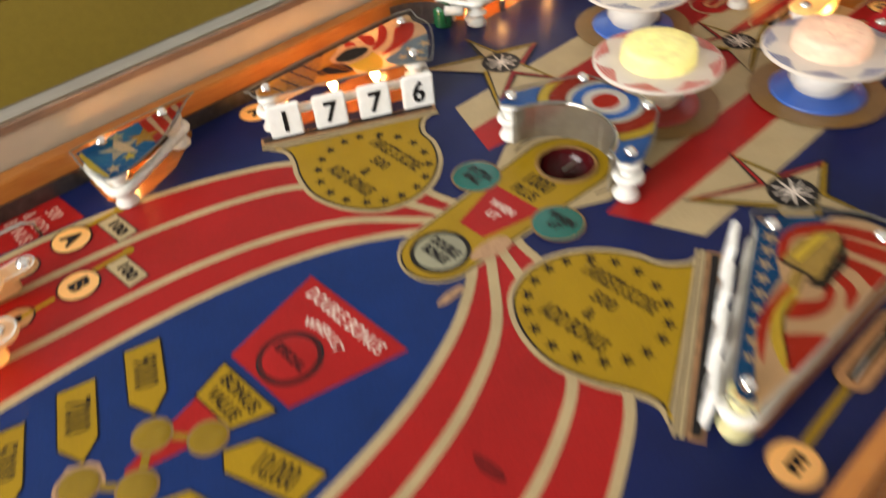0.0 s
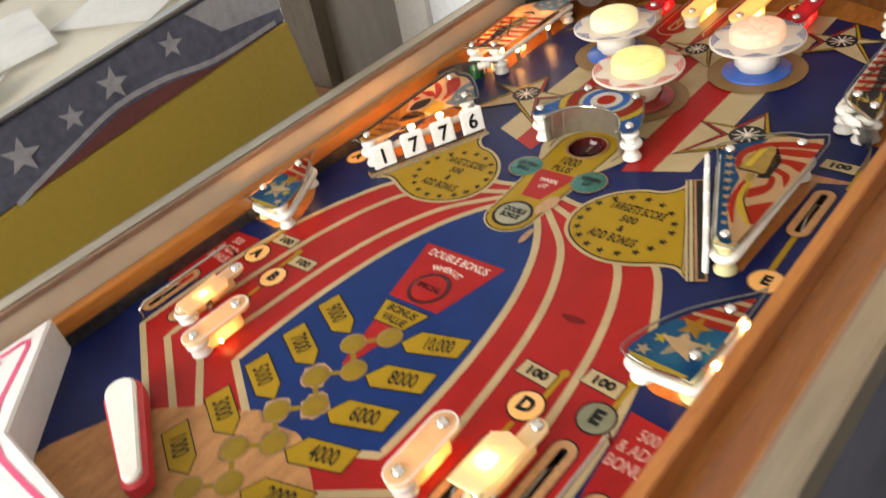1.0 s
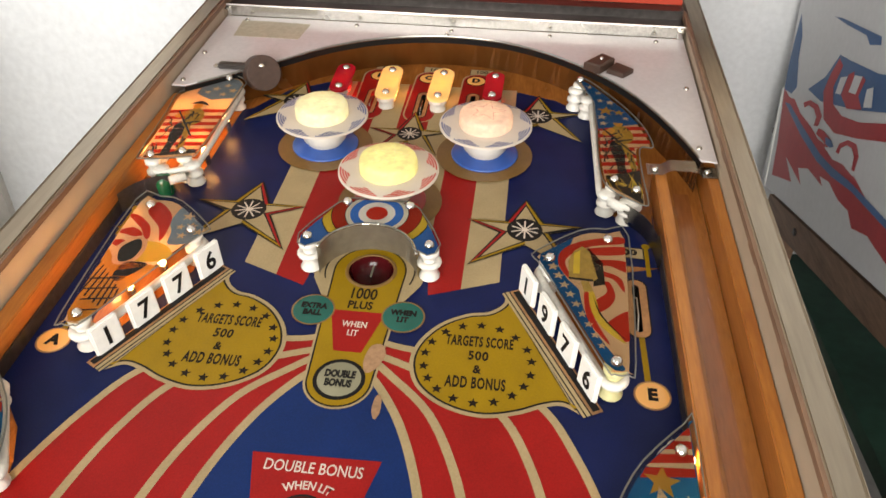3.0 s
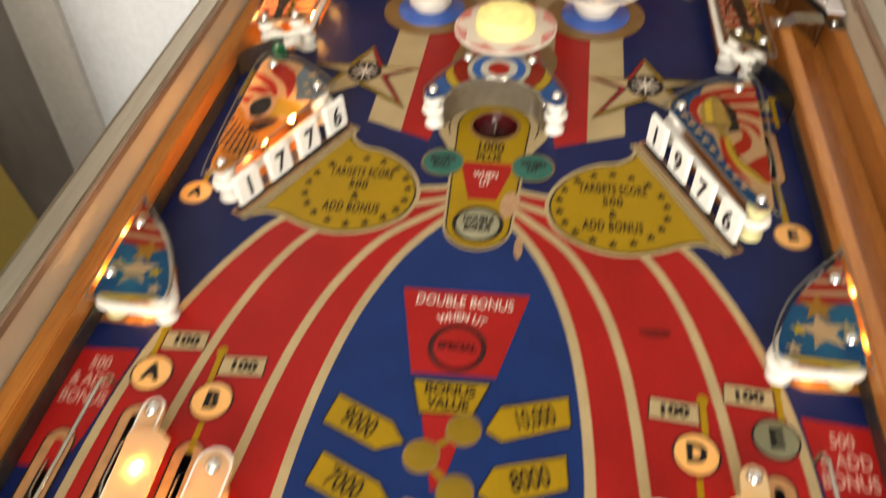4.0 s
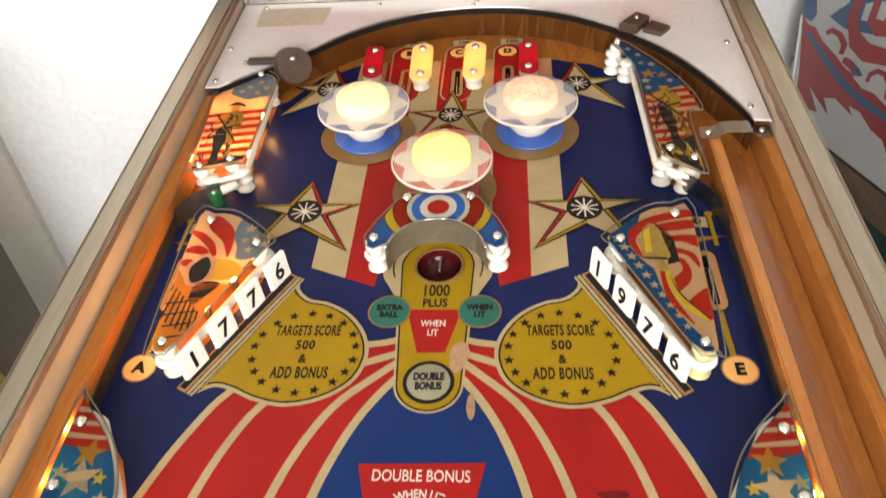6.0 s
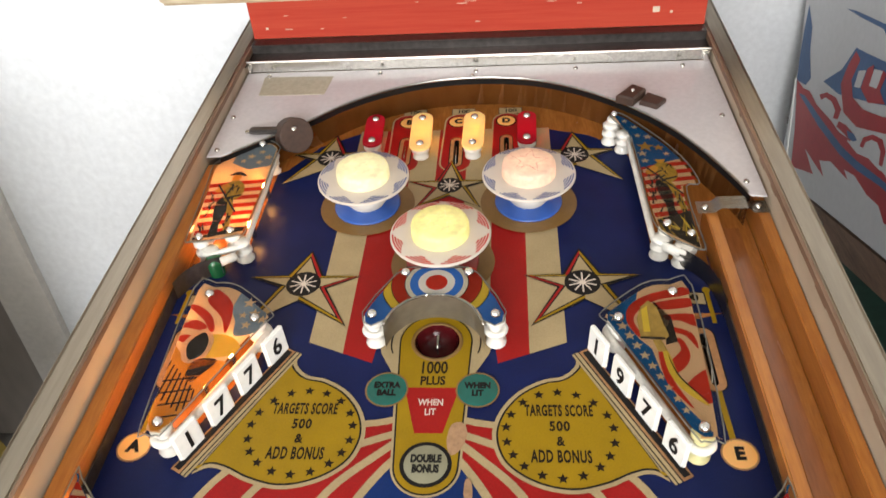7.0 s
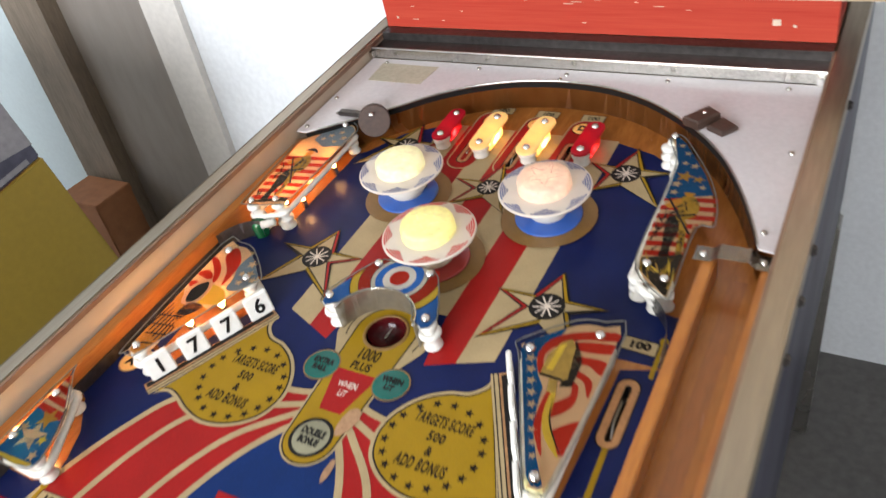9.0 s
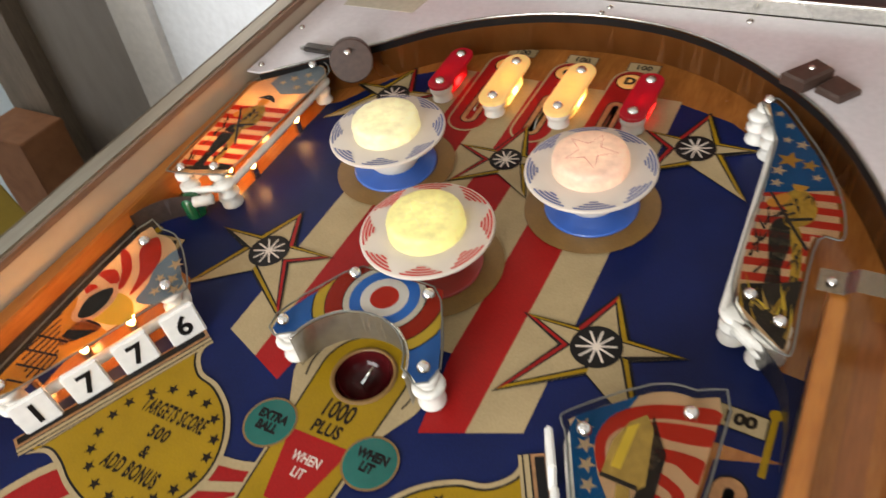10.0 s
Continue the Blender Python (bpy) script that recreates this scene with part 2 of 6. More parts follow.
WALLBLUE = material("wall_pale_blue", (0.60, 0.68, 0.70), 0.75, mottle=0.03, grain=120, blotch=2.5)
DARKROOM = material("door_grey_brown", (0.24, 0.208, 0.180), 0.6, mottle=0.08, grain=40, blotch=2, stretch=(1, 1, 0.3))
TRIMPAINT = material("door_trim", (0.644, 0.6095, 0.5635), 0.5, mottle=0.06, grain=80, blotch=5)
OLDWOOD = material("old_door_post", (0.20, 0.155, 0.11), 0.6, mottle=0.15, grain=60, blotch=6, stretch=(4, 4, 0.6))
FLOORMAT = material("floor_concrete", (0.14, 0.132, 0.122), 0.5, mottle=0.15, grain=50, blotch=3)
CEILMAT = material("ceiling_boards", (0.74, 0.71, 0.66), 0.8, mottle=0.04, grain=60, blotch=2)
HEADRED = material("faded_red_paint", (0.37, 0.034, 0.018), 0.65, spec=0.2, colour2=(0.43, 0.058, 0.030), grain=70, blotch=9, stretch=(0.22, 1, 9), bump=0.1)
HEADCREAM = material("peeling_cream_paint", (0.54, 0.46, 0.32), 0.6, colour2=(0.27, 0.185, 0.10), grain=40, blotch=14, stretch=(1.0, 1, 9), bump=0.25)
HEADBLUE = material("faded_blue_paint", (0.075, 0.165, 0.32), 0.55, colour2=(0.27, 0.29, 0.31), grain=45, blotch=16, stretch=(1.0, 1, 8), bump=0.15)
CHIPS = material("paint_chip", (0.62, 0.50, 0.38), 0.7, mottle=0.1)
MUSTARD = material("mustard_paint", (0.30, 0.205, 0.026), 0.5, mottle=0.05, grain=90, blotch=5)
# navy lifted and white dulled to carry a veil of reflections in the colour
GREYNAVY = material("greyed_navy_paint", (0.084, 0.084, 0.116), 0.45, mottle=0.2, grain=80, blotch=6)
GREYWHITE = material("greyed_white_paint", (0.276, 0.2645, 0.276), 0.5, mottle=0.15, grain=80, blotch=6)
MAROON = material("maroon_paint", (0.12, 0.035, 0.030), 0.5, mottle=0.12, grain=80, blotch=6)
PAPER = material("white_paper", (0.82, 0.82, 0.80), 0.6, mottle=0.03)
ARTWHITE = material("neighbour_white", (0.6992, 0.7084, 0.7268), 0.5, mottle=0.03, grain=80, blotch=4)
ARTRED = material("neighbour_red", (0.42, 0.02, 0.03), 0.45, mottle=0.07, grain=80)
ARTBLUE = material("neighbour_blue", (0.04, 0.12, 0.30), 0.45, mottle=0.07, grain=80)
PLANK = material("worn_plank", (0.22, 0.13, 0.08), 0.6, mottle=0.2, grain=60, stretch=(6, 0.6, 6), bump=0.1)
DARKGREEN = material("dark_green_paint", (0.02, 0.06, 0.04), 0.4, mottle=0.2, grain=50)
CARTON = material("brown_carton", (0.30, 0.125, 0.05), 0.7, mottle=0.1, grain=50)
APRON = material("apron_white", (0.66, 0.64, 0.63), 0.35, mottle=0.04, grain=150, blotch=12, coat=0.2)
APRONPINK = material("apron_pink_line", (0.60, 0.06, 0.16), 0.4, mottle=0.08)


# ---- shapes ----
BASE = {}


def thing(name, base, label, category, group="", kind="", turn=None, place=None):
    """A thing in the machine's own measure; its parts are given in the same measure."""
    e = new(name)
    BASE[e] = Vector(base)
    e.matrix_world = place if place is not None else W @ Matrix.Translation(base)
    return tagged(e, label, category, group, kind)


def part(name, bm, mat, parent, label="", smooth=False):
    me = bpy.data.meshes.new(name)
    base = BASE.get(parent, Vector((0, 0, 0)))
    bmesh.ops.translate(bm, verts=bm.verts, vec=-base)
    bmesh.ops.recalc_face_normals(bm, faces=bm.faces)
    bm.to_mesh(me)
    bm.free()
    me.materials.append(mat)
    if smooth:
        me.polygons.foreach_set("use_smooth", [True] * len(me.polygons))
    ob = new(name, me)
    ob.parent = parent
    BASE[ob] = base
    if label:
        ob["label"] = label
    return ob


def curve_points(pts, n=6, closed=False):
    """A smooth line through the points."""
    p = [Vector((*q, 0)[:3]) for q in pts]
    m, out = len(p), []
    for i in range(m if closed else m - 1):
        a, b, c, d = ((p[(i + k) % m] if closed else p[min(max(i + k, 0), m - 1)]) for k in (-1, 0, 1, 2))
        for k in range(n):
            t = k / n
            out.append(0.5 * ((2 * b) + (c - a) * t + (2 * a - 5 * b + 4 * c - d) * t * t + (3 * b - a - 3 * c + d) * t ** 3))
    if not closed:
        out.append(p[-1])
    return out


def circle(cx, cy, r, n=40, r2=None, turn=0.0):
    return [Vector((cx + r * math.cos(turn + 2 * math.pi * i / n), cy + (r2 or r) * math.sin(turn + 2 * math.pi * i / n), 0)) for i in range(n)]


def arc(cx, cy, r, a0, a1, n=16):
    return [Vector((cx + r * math.cos(radians(a0 + (a1 - a0) * i / n)), cy + r * math.sin(radians(a0 + (a1 - a0) * i / n)), 0)) for i in range(n + 1)]


def capsule(a, b, r, n=10):
    a, b = Vector((*a, 0)[:3]), Vector((*b, 0)[:3])
    ang = math.degrees(math.atan2(b.y - a.y, b.x - a.x))
    return arc(b.x, b.y, r, ang - 90, ang + 90, n) + arc(a.x, a.y, r, ang + 90, ang + 270, n)


def star(cx, cy, R, r, points=5, turn=90.0):
    return [Vector((cx + q * math.cos(radians(turn + 180 / points * i)), cy + q * math.sin(radians(turn + 180 / points * i)), 0))
            for i, q in ((i, R if i % 2 == 0 else r) for i in range(2 * points))]


def flip(pts):
    return [Vector((-Vector((*p, 0)[:3]).x, Vector((*p, 0)[:3]).y, 0)) for p in reversed(pts)]


def shrunk(pts, d):
    """The outline set in by d metres."""
    p = [Vector((*q, 0)[:2]) for q in pts]
    area = sum(a.x * b.y - b.x * a.y for a, b in zip(p, p[1:] + p[:1]))
    s, out, m = (1 if area > 0 else -1), [], len(p)
    for i in range(m):
        e1, e2 = p[i] - p[i - 1], p[(i + 1) % m] - p[i]
        n1, n2 = Vector((-e1.y, e1.x)).normalized(), Vector((-e2.y, e2.x)).normalized()
        n = n1 + n2
        n = n / max(0.35, n.length_squared / 2) if n.length > 1e-6 else n1
        q = p[i] + n * d * s
        out.append(Vector((q.x, q.y, 0)))
    return out


def inside(pt, pts):
    c, m = False, len(pts)
    for i in range(m):
        a, b = pts[i], pts[i - 1]
        if (a.y > pt.y) != (b.y > pt.y) and pt.x < (b.x - a.x) * (pt.y - a.y) / (b.y - a.y) + a.x:
            c = not c
    return c


HOLES = []


def flat(pts, z, bm=None, cut=True):
    """A flat painted shape at height z, with the board's openings left out of it."""
    bm = bm or bmesh.new()
    pts = [Vector((*q, 0)[:3]) for q in pts]
    loops = [pts] + ([h for h in HOLES if all(inside(v, pts) for v in h)] if cut else [])
    tris = tessellate_polygon([[Vector((v.x, v.y, 0)) for v in lp] for lp in loops])
    vs = [bm.verts.new((v.x, v.y, z)) for lp in loops for v in lp]
    for t in tris:
        if len(set(t)) == 3:
            try:
                bm.faces.new([vs[i] for i in t])
            except ValueError:
                pass
    for f in bm.faces:
        f.normal_update()
        if f.normal.z < 0:
            f.normal_flip()
    return bm


def ribbon(pts, w, z, bm=None, closed=False):
    bm = bm or bmesh.new()
    p = [Vector((*q, 0)[:3]) for q in pts]
    m, pairs = len(p), []
    for i in range(m):
        a, b = (p[i - 1], p[(i + 1) % m]) if closed else (p[max(i - 1, 0)], p[min(i + 1, m - 1)])
        d = (b - a).normalized()
        n = Vector((-d.y, d.x, 0)) * w / 2
        pairs.append((bm.verts.new((p[i].x + n.x, p[i].y + n.y, z)), bm.verts.new((p[i].x - n.x, p[i].y - n.y, z))))
    for i in range(m if closed else m - 1):
        (a, b), (c, d) = pairs[i], pairs[(i + 1) % m]
        bm.faces.new((a, b, d, c))
    return bm


def slab(pts, z0, z1, bevel=0.0, bm=None, cut=False):
    """An outline with thickness and eased upper edge."""
    bm = bm or bmesh.new()
    pts = [Vector((*q, 0)[:3]) for q in pts]
    rings = [(pts, z0), (pts, z1 - bevel)]
    if bevel:
        rings.append((shrunk(pts, bevel), z1))
    vs = [[bm.verts.new((v.x, v.y, z)) for v in lp] for lp, z in rings]
    m = len(pts)
    for a, b in zip(vs, vs[1:]):
        for i in range(m):
            bm.faces.new((a[i], a[(i + 1) % m], b[(i + 1) % m], b[i]))
    for ring, turned in ((vs[0], True), (vs[-1], False)):
        for t in tessellate_polygon([[Vector((v.co.x, v.co.y, 0)) for v in ring]]):
            try:
                bm.faces.new([ring[i] for i in (reversed(t) if turned else t)])
            except ValueError:
                pass
    return bm


def lathe(profile, at=(0, 0, 0), n=20, bm=None):
    """Turned shape from (radius, height) pairs."""
    bm = bm or bmesh.new()
    rings = []
    for r, h in profile:
        if r < 1e-6:
            rings.append([bm.verts.new((at[0], at[1], at[2] + h))])
        else:
            rings.append([bm.verts.new((at[0] + r * math.cos(2 * math.pi * i / n), at[1] + r * math.sin(2 * math.pi * i / n), at[2] + h)) for i in range(n)])
    for a, b in zip(rings, rings[1:]):
        for i in range(n):
            q = [a[i % len(a)], a[(i + 1) % len(a)], b[(i + 1) % len(b)], b[i % len(b)]]
            q = [v for k, v in enumerate(q) if v not in q[:k]]
            if len(q) > 2:
                bm.faces.new(q)
    return bm


def tube(pts, r, closed=False, n=8, bm=None):
    bm = bm or bmesh.new()
    p, rings = [Vector(q) for q in pts], []
    m = len(p)
    for i in range(m):
        a, b = (p[i - 1], p[(i + 1) % m]) if closed else (p[max(i - 1, 0)], p[min(i + 1, m - 1)])
        d = (b - a).normalized()
        u = d.cross(Vector((0, 0, 1)))
        u = u.normalized() if u.length > 1e-4 else Vector((1, 0, 0))
        v = u.cross(d)
        rings.append([bm.verts.new(p[i] + r * (math.cos(2 * math.pi * k / n) * u + math.sin(2 * math.pi * k / n) * v)) for k in range(n)])
    for i in range(m if closed else m - 1):
        a, b = rings[i], rings[(i + 1) % m]
        for k in range(n):
            bm.faces.new((a[k], a[(k + 1) % n], b[(k + 1) % n], b[k]))
    if not closed:
        bm.faces.new(rings[0])
        bm.faces.new(rings[-1])
    return bm


def box(x0, y0, z0, x1, y1, z1, bevel=0.0, bm=None):
    bm = bm or bmesh.new()
    made = bmesh.ops.create_cube(bm, size=1.0)["verts"]
    bmesh.ops.scale(bm, verts=made, vec=(x1 - x0, y1 - y0, z1 - z0))
    bmesh.ops.translate(bm, verts=made, vec=((x0 + x1) / 2, (y0 + y1) / 2, (z0 + z1) / 2))
    if bevel:
        edges = list({e for v in made for e in v.link_edges})
        bmesh.ops.bevel(bm, geom=edges, offset=bevel, segments=2, affect="EDGES")
    return bm


def lettering(body, x, y, z, size, mat, parent, name="lettering", turn=0.0, squeeze=0.8, bold=0.02, upright=None, bow=0.0, gap=1.0):
    """Words laid flat, centred on x, y. bow: radius of the arc on which they lie."""
    cu = bpy.data.curves.new(name, "FONT")
    cu.body, cu.size, cu.align_x, cu.align_y, cu.offset, cu.space_character = body, 1.0, "CENTER", "CENTER", bold, gap
    cu.resolution_u = 3
    ob = bpy.data.objects.new(name, cu)
    me = bpy.data.meshes.new_from_object(ob)
    bpy.data.objects.remove(ob)
    base = BASE.get(parent, Vector((0, 0, 0)))
    c, s = math.cos(radians(turn)), math.sin(radians(turn))
    for v in me.vertices:
        px, py = v.co.x * size * squeeze, v.co.y * size * 1.0
        if bow:
            ang = px / bow
            px, py = (bow + py) * math.sin(ang), (bow + py) * math.cos(ang) - bow
        if upright is None:
            v.co = Vector((x + c * px - s * py, y + s * px + c * py, z)) - base
        else:
            v.co = upright @ Vector((px, py, 0)) - base
    me.materials.clear()
    me.materials.append(mat)
    t = new(name, me)
    t.parent = parent
    return t


# ---- the room ----
def wall(name, x0, y0, z0, x1, y1, z1, mat, label):
    bm = box(x0, y0, z0, x1, y1, z1)
    me = bpy.data.meshes.new(name)
    bm.to_mesh(me)
    bm.free()
    me.materials.append(mat)
    return tagged(new(name, me), label, name.split("_")[0], kind="structure")


def joined_boxes(name, boxes, mat, label, category):
    bm = bmesh.new()
    for b in boxes:
        box(*b, bm=bm)
    me = bpy.data.meshes.new(name)
    bm.to_mesh(me)
    bm.free()
    me.materials.append(mat)
    return tagged(new(name, me), label, category, kind="structure")


WALL_Y, NEAR_Y, STEP_X = 1.10, 0.68, -0.285
wall("floor", -2.5, -2.5, -0.1, 2.6, 1.2, 0.0, FLOORMAT, "worn grey concrete floor under the machines")
wall("ceiling", -2.5, -2.5, 2.5, 2.6, 1.2, 2.6, CEILMAT, "plain white ceiling")
wall("wall_back", STEP_X - 0.1, WALL_Y, 0, 2.6, WALL_Y + 0.1, 2.5, WALLPAINT, "bright white painted wall behind the machine")
wall("wall_right", 2.5, -2.4, 0, 2.6, WALL_Y, 2.5, WALLPAINT, "white painted side wall")
joined_boxes("wall_front", [(-2.5, -2.5, 0, -1.05, -2.4, 2.5), (0.85, -2.5, 0, 2.6, -2.4, 2.5), (-1.05, -2.5, 0, 0.85, -2.4, 0.7),
                            (-1.05, -2.5, 2.15, 0.85, -2.4, 2.5)], WALLPAINT, "unseen white wall with an assumed wide window opening", "wall")
joined_boxes("wall_left", [(-2.5, -2.4, 0, -2.4, -1.4, 2.5), (-2.5, -0.1, 0, -2.4, NEAR_Y, 2.5), (-2.5, -1.4, 0, -2.4, -0.1, 0.82),
                           (-2.5, -1.4, 2.08, -2.4, -0.1, 2.5)], WALLPAINT, "unseen white wall with an assumed window opening", "wall")
joined_boxes("wall_doorway", [(-0.775, NEAR_Y, 0, STEP_X, NEAR_Y + 0.1, 2.5), (STEP_X - 0.1, NEAR_Y + 0.1, 0, STEP_X, WALL_Y, 2.5), (-1.156, NEAR_Y, 2.05, -0.775, NEAR_Y + 0.1, 2.5)],
             WALLPAINT, "white painted wall beside a door, stepping back behind the machine", "wall")
wall("wall_return", -2.5, NEAR_Y, 0, -1.286, NEAR_Y + 0.1, 2.5, WALLBLUE, "pale blue painted wall beside the door")
joined_boxes("trim_doorway", [(-0.860, NEAR_Y - 0.016, 0, -0.770, NEAR_Y - 0.001, 2.10), (-0.872, NEAR_Y - 0.004, 0, -0.861, NEAR_Y + 0.06, 2.05)],
             TRIMPAINT, "grey painted door casing", "trim")
joined_boxes("post_doorway", [(-1.285, NEAR_Y - 0.02, 0, -1.157, NEAR_Y + 0.09, 2.5)], OLDWOOD, "weathered brown wooden door post", "post")
joined_boxes("door_1", [(-1.155, NEAR_Y + 0.02, 0.01, -0.873, NEAR_Y + 0.06, 2.045)], DARKROOM, "dark grey-brown closed door leaf", "door")


def window_unit(name, along_x, a0, a1, at, z0, z1):
    root = tagged(new(name), "assumed unseen white framed window with clear panes and daylight outside", "window", kind="structure")
    def bar(n, p0, p1, q0, q1, depth, mat):
        bm = box(p0, at - depth, q0, p1, at + depth, q1) if along_x else box(at - depth, p0, q0, at + depth, p1, q1)
        return part(n, bm, mat, root)
    for p0, p1, q0, q1 in ((a0, a0 + 0.05, z0, z1), (a1 - 0.05, a1, z0, z1), (a0 + 0.05, a1 - 0.05, z0, z0 + 0.05), (a0 + 0.05, a1 - 0.05, z1 - 0.05, z1),
                           ((a0 + a1) / 2 - 0.025, (a0 + a1) / 2 + 0.025, z0 + 0.05, z1 - 0.05)):
        bar("window_frame", p0, p1, q0, q1, 0.03, TRIMPAINT)
    for p0, p1 in ((a0 + 0.05, (a0 + a1) / 2 - 0.025), ((a0 + a1) / 2 + 0.025, a1 - 0.05)):
        bar("pane", p0, p1, z0 + 0.05, z1 - 0.05, 0.003, ACRYLIC).visible_shadow = False


# both windows are added out of view to house the daylight lamps
window_unit("unseen_window_1", True, -1.05, 0.85, -2.45, 0.7, 2.15)
window_unit("unseen_window_2", False, -1.4, -0.1, -2.45, 0.82, 2.08)

c = thing("carton", (0, 0, 0), "tall orange-brown cardboard carton standing before the door", "box", place=Matrix.Translation((-1.19, 0.60, 0)))
part("body", box(-0.07, -0.05, 0, 0.07, 0.05, 0.50, 0.003), CARTON, c)
part("flap", box(-0.071, -0.051, 0.485, 0.071, 0.051, 0.503, 0.002), CARTON, c)

# ---- the machine's cabinet ----
XL, XR, LANE0, LANE1 = -0.256, 0.297, 0.250, 0.285
cab = thing("pinball_cabinet", (0.02, 0, 0), "cream painted wooden pinball cabinet with steel side rails", "cabinet")
FRONT, REAR, TOP = -0.62, 0.86, 0.052
part("side_panel", box(-0.272, FRONT, -0.36, XL, REAR, TOP), CABCREAM, cab)
part("side_panel", box(XR, FRONT, -0.36, 0.3135, REAR, TOP), CABCREAM, cab)
# dark skins added over the cream, standing in for the dark beyond the rails
part("added_dark_skin", box(0.3137, FRONT, -0.36, 0.3155, REAR, TOP - 0.028), GREYNAVY, cab, "dark skin added to darken the outer side")
part("added_dark_skin", box(-0.2742, FRONT, -0.36, -0.2724, REAR, TOP - 0.028), GREYNAVY, cab, "dark skin added to darken the outer side")
part("front_panel", box(XL, FRONT, -0.36, XR, FRONT + 0.018, TOP), CABCREAM, cab)
part("back_panel", box(XL, REAR - 0.018, -0.36, XR, REAR, TOP), CABCREAM, cab)
part("bottom_panel", box(XL, FRONT + 0.018, -0.36, XR, REAR - 0.018, -0.34), PLANK, cab)


def side_rail(sign, x_in, x_out):
    """Steel rail folded over the cabinet's edge, with the dark groove that holds the glass."""
    bm = bmesh.new()
    a, b = min(x_in, x_out), max(x_in, x_out)
    box(a, FRONT, TOP, b, REAR, TOP + 0.004, 0.0012, bm)
    box(min(x_out, x_out + sign * 0.002), FRONT, TOP - 0.032, max(x_out, x_out + sign * 0.002), REAR, TOP + 0.004, 0.0008, bm)
    rail = part("side_rail", bm, RAILSTEEL, cab, "scuffed steel side rail")
    part("glass_groove", box(min(x_in - sign * 0.003, x_in), FRONT, TOP - 0.003, max(x_in - sign * 0.003, x_in), 0.56, TOP + 0.0025), PLANK, rail, "dark brown glass groove")
    for y in (-0.42, -0.2, 0.02, 0.16, 0.22, 0.28, 0.5):
        part("bolt", box(x_out + (0 if sign > 0 else -0.006), y - 0.004, TOP - 0.026, x_out + (0.006 if sign > 0 else 0), y + 0.004, TOP - 0.018, 0.0015), DARKSTEEL, rail)


side_rail(-1, XL - 0.001, -0.2745)
side_rail(1, XR + 0.001, 0.316)
part("lockdown_bar", box(-0.276, FRONT - 0.03, TOP - 0.03, 0.313, FRONT + 0.03, TOP + 0.008, 0.006), STEEL, cab, "steel lockdown bar")
for lx in (-0.262, 0.299):
    for ly in (FRONT + 0.03, REAR - 0.05):
        low = -0.84 / math.cos(radians(4)) - ly * math.tan(radians(4))
        leg = box(lx - 0.022, ly - 0.022, low + 0.012, lx + 0.022, ly + 0.022, -0.361, 0.004)
        part("leg", leg, STEEL, cab, "steel leg")
# paint rubbed off the upper edge of the cream inner side
for i in range(16):
    rng = random.Random(i)
    y, h = rng.uniform(-0.4, 0.42), rng.uniform(0.001, 0.004)
    part("paint_wear", box(XR - 0.0006, y, TOP - 0.004 - h, XR + 0.0004, y + rng.uniform(0.004, 0.030), TOP - 0.003), PLANK, cab)

# ---- the playfield ----
field = thing("playfield", (0.02, 0, 0), "red, blue and cream printed wooden pinball playfield with worn lacquer", "playfield")
SLOTS = [(-0.183, -0.215, 0.030), (-0.142, -0.229, 0.024), (-0.221, -0.228, 0.022)]
SLOTS = SLOTS + [(-x, y, h) for x, y, h in SLOTS] + [(0.2165, 0.100, 0.024), (-0.2165, 0.100, 0.024)]
TOPSLOTS = [(-0.053, 0.398, 0.021), (0.004, 0.396, 0.021), (0.059, 0.400, 0.021)]
SAUCER = (0.001, 0.117)
for x, y, h in SLOTS + TOPSLOTS:
    HOLES.append(capsule((x, y - h), (x, y + h), 0.0028, 5))
HOLES.append(circle(*SAUCER, 0.0185, 32))

board_outline = [(XL + 0.001, -0.59), (LANE1 + 0.0005, -0.59), (LANE1 + 0.0005, 0.56), (XL + 0.001, 0.56)]
bm = flat(board_outline, 0.0)
part("board", bm, WOOD, field, "varnished brown wooden board")
part("board_underside", flat(board_outline, -0.013), PLANK, field)
for x, y, h in SLOTS + TOPSLOTS:
    pts = capsule((x, y - h), (x, y + h), 0.0028, 5)
    bm = bmesh.new()
    lo, hi = [[bm.verts.new((p.x, p.y, z)) for p in pts] for z in (-0.012, 0.0)]
    for i in range(len(pts)):
        bm.faces.new((lo[i], lo[i - 1], hi[i - 1], hi[i]))
    bm.faces.new(lo)
    part("rollover_slot", bm, BLACK, field)
    part("rollover_wire", tube([(x, y - h * 0.8, -0.006), (x, y - h * 0.4, 0.002), (x, y + h * 0.4, 0.002), (x, y + h * 0.8, -0.006)], 0.0007, n=6), STEEL, field)

LAYER = 0.00012


def paint(name, pts, level, mat, label=""):
    return part(name, flat(pts, level * LAYER), mat, field, label)


def lines(name, pts, level, w, mat, closed=False):
    return part(name, ribbon(pts, w, level * LAYER, closed=closed), mat, field)


NAVYFIELD = [(-0.239, -0.40), (0.239, -0.40), (0.239, 0.22), (0.205, 0.35), (0.178, 0.402), (0.150, 0.425), (0.104, 0.440), (-0.104, 0.440), (-0.150, 0.412), (-0.178, 0.368), (-0.215, 0.345), (-0.239, 0.25)]
paint("navy_field", NAVYFIELD, 1, NAVY, "dark navy painted ground")

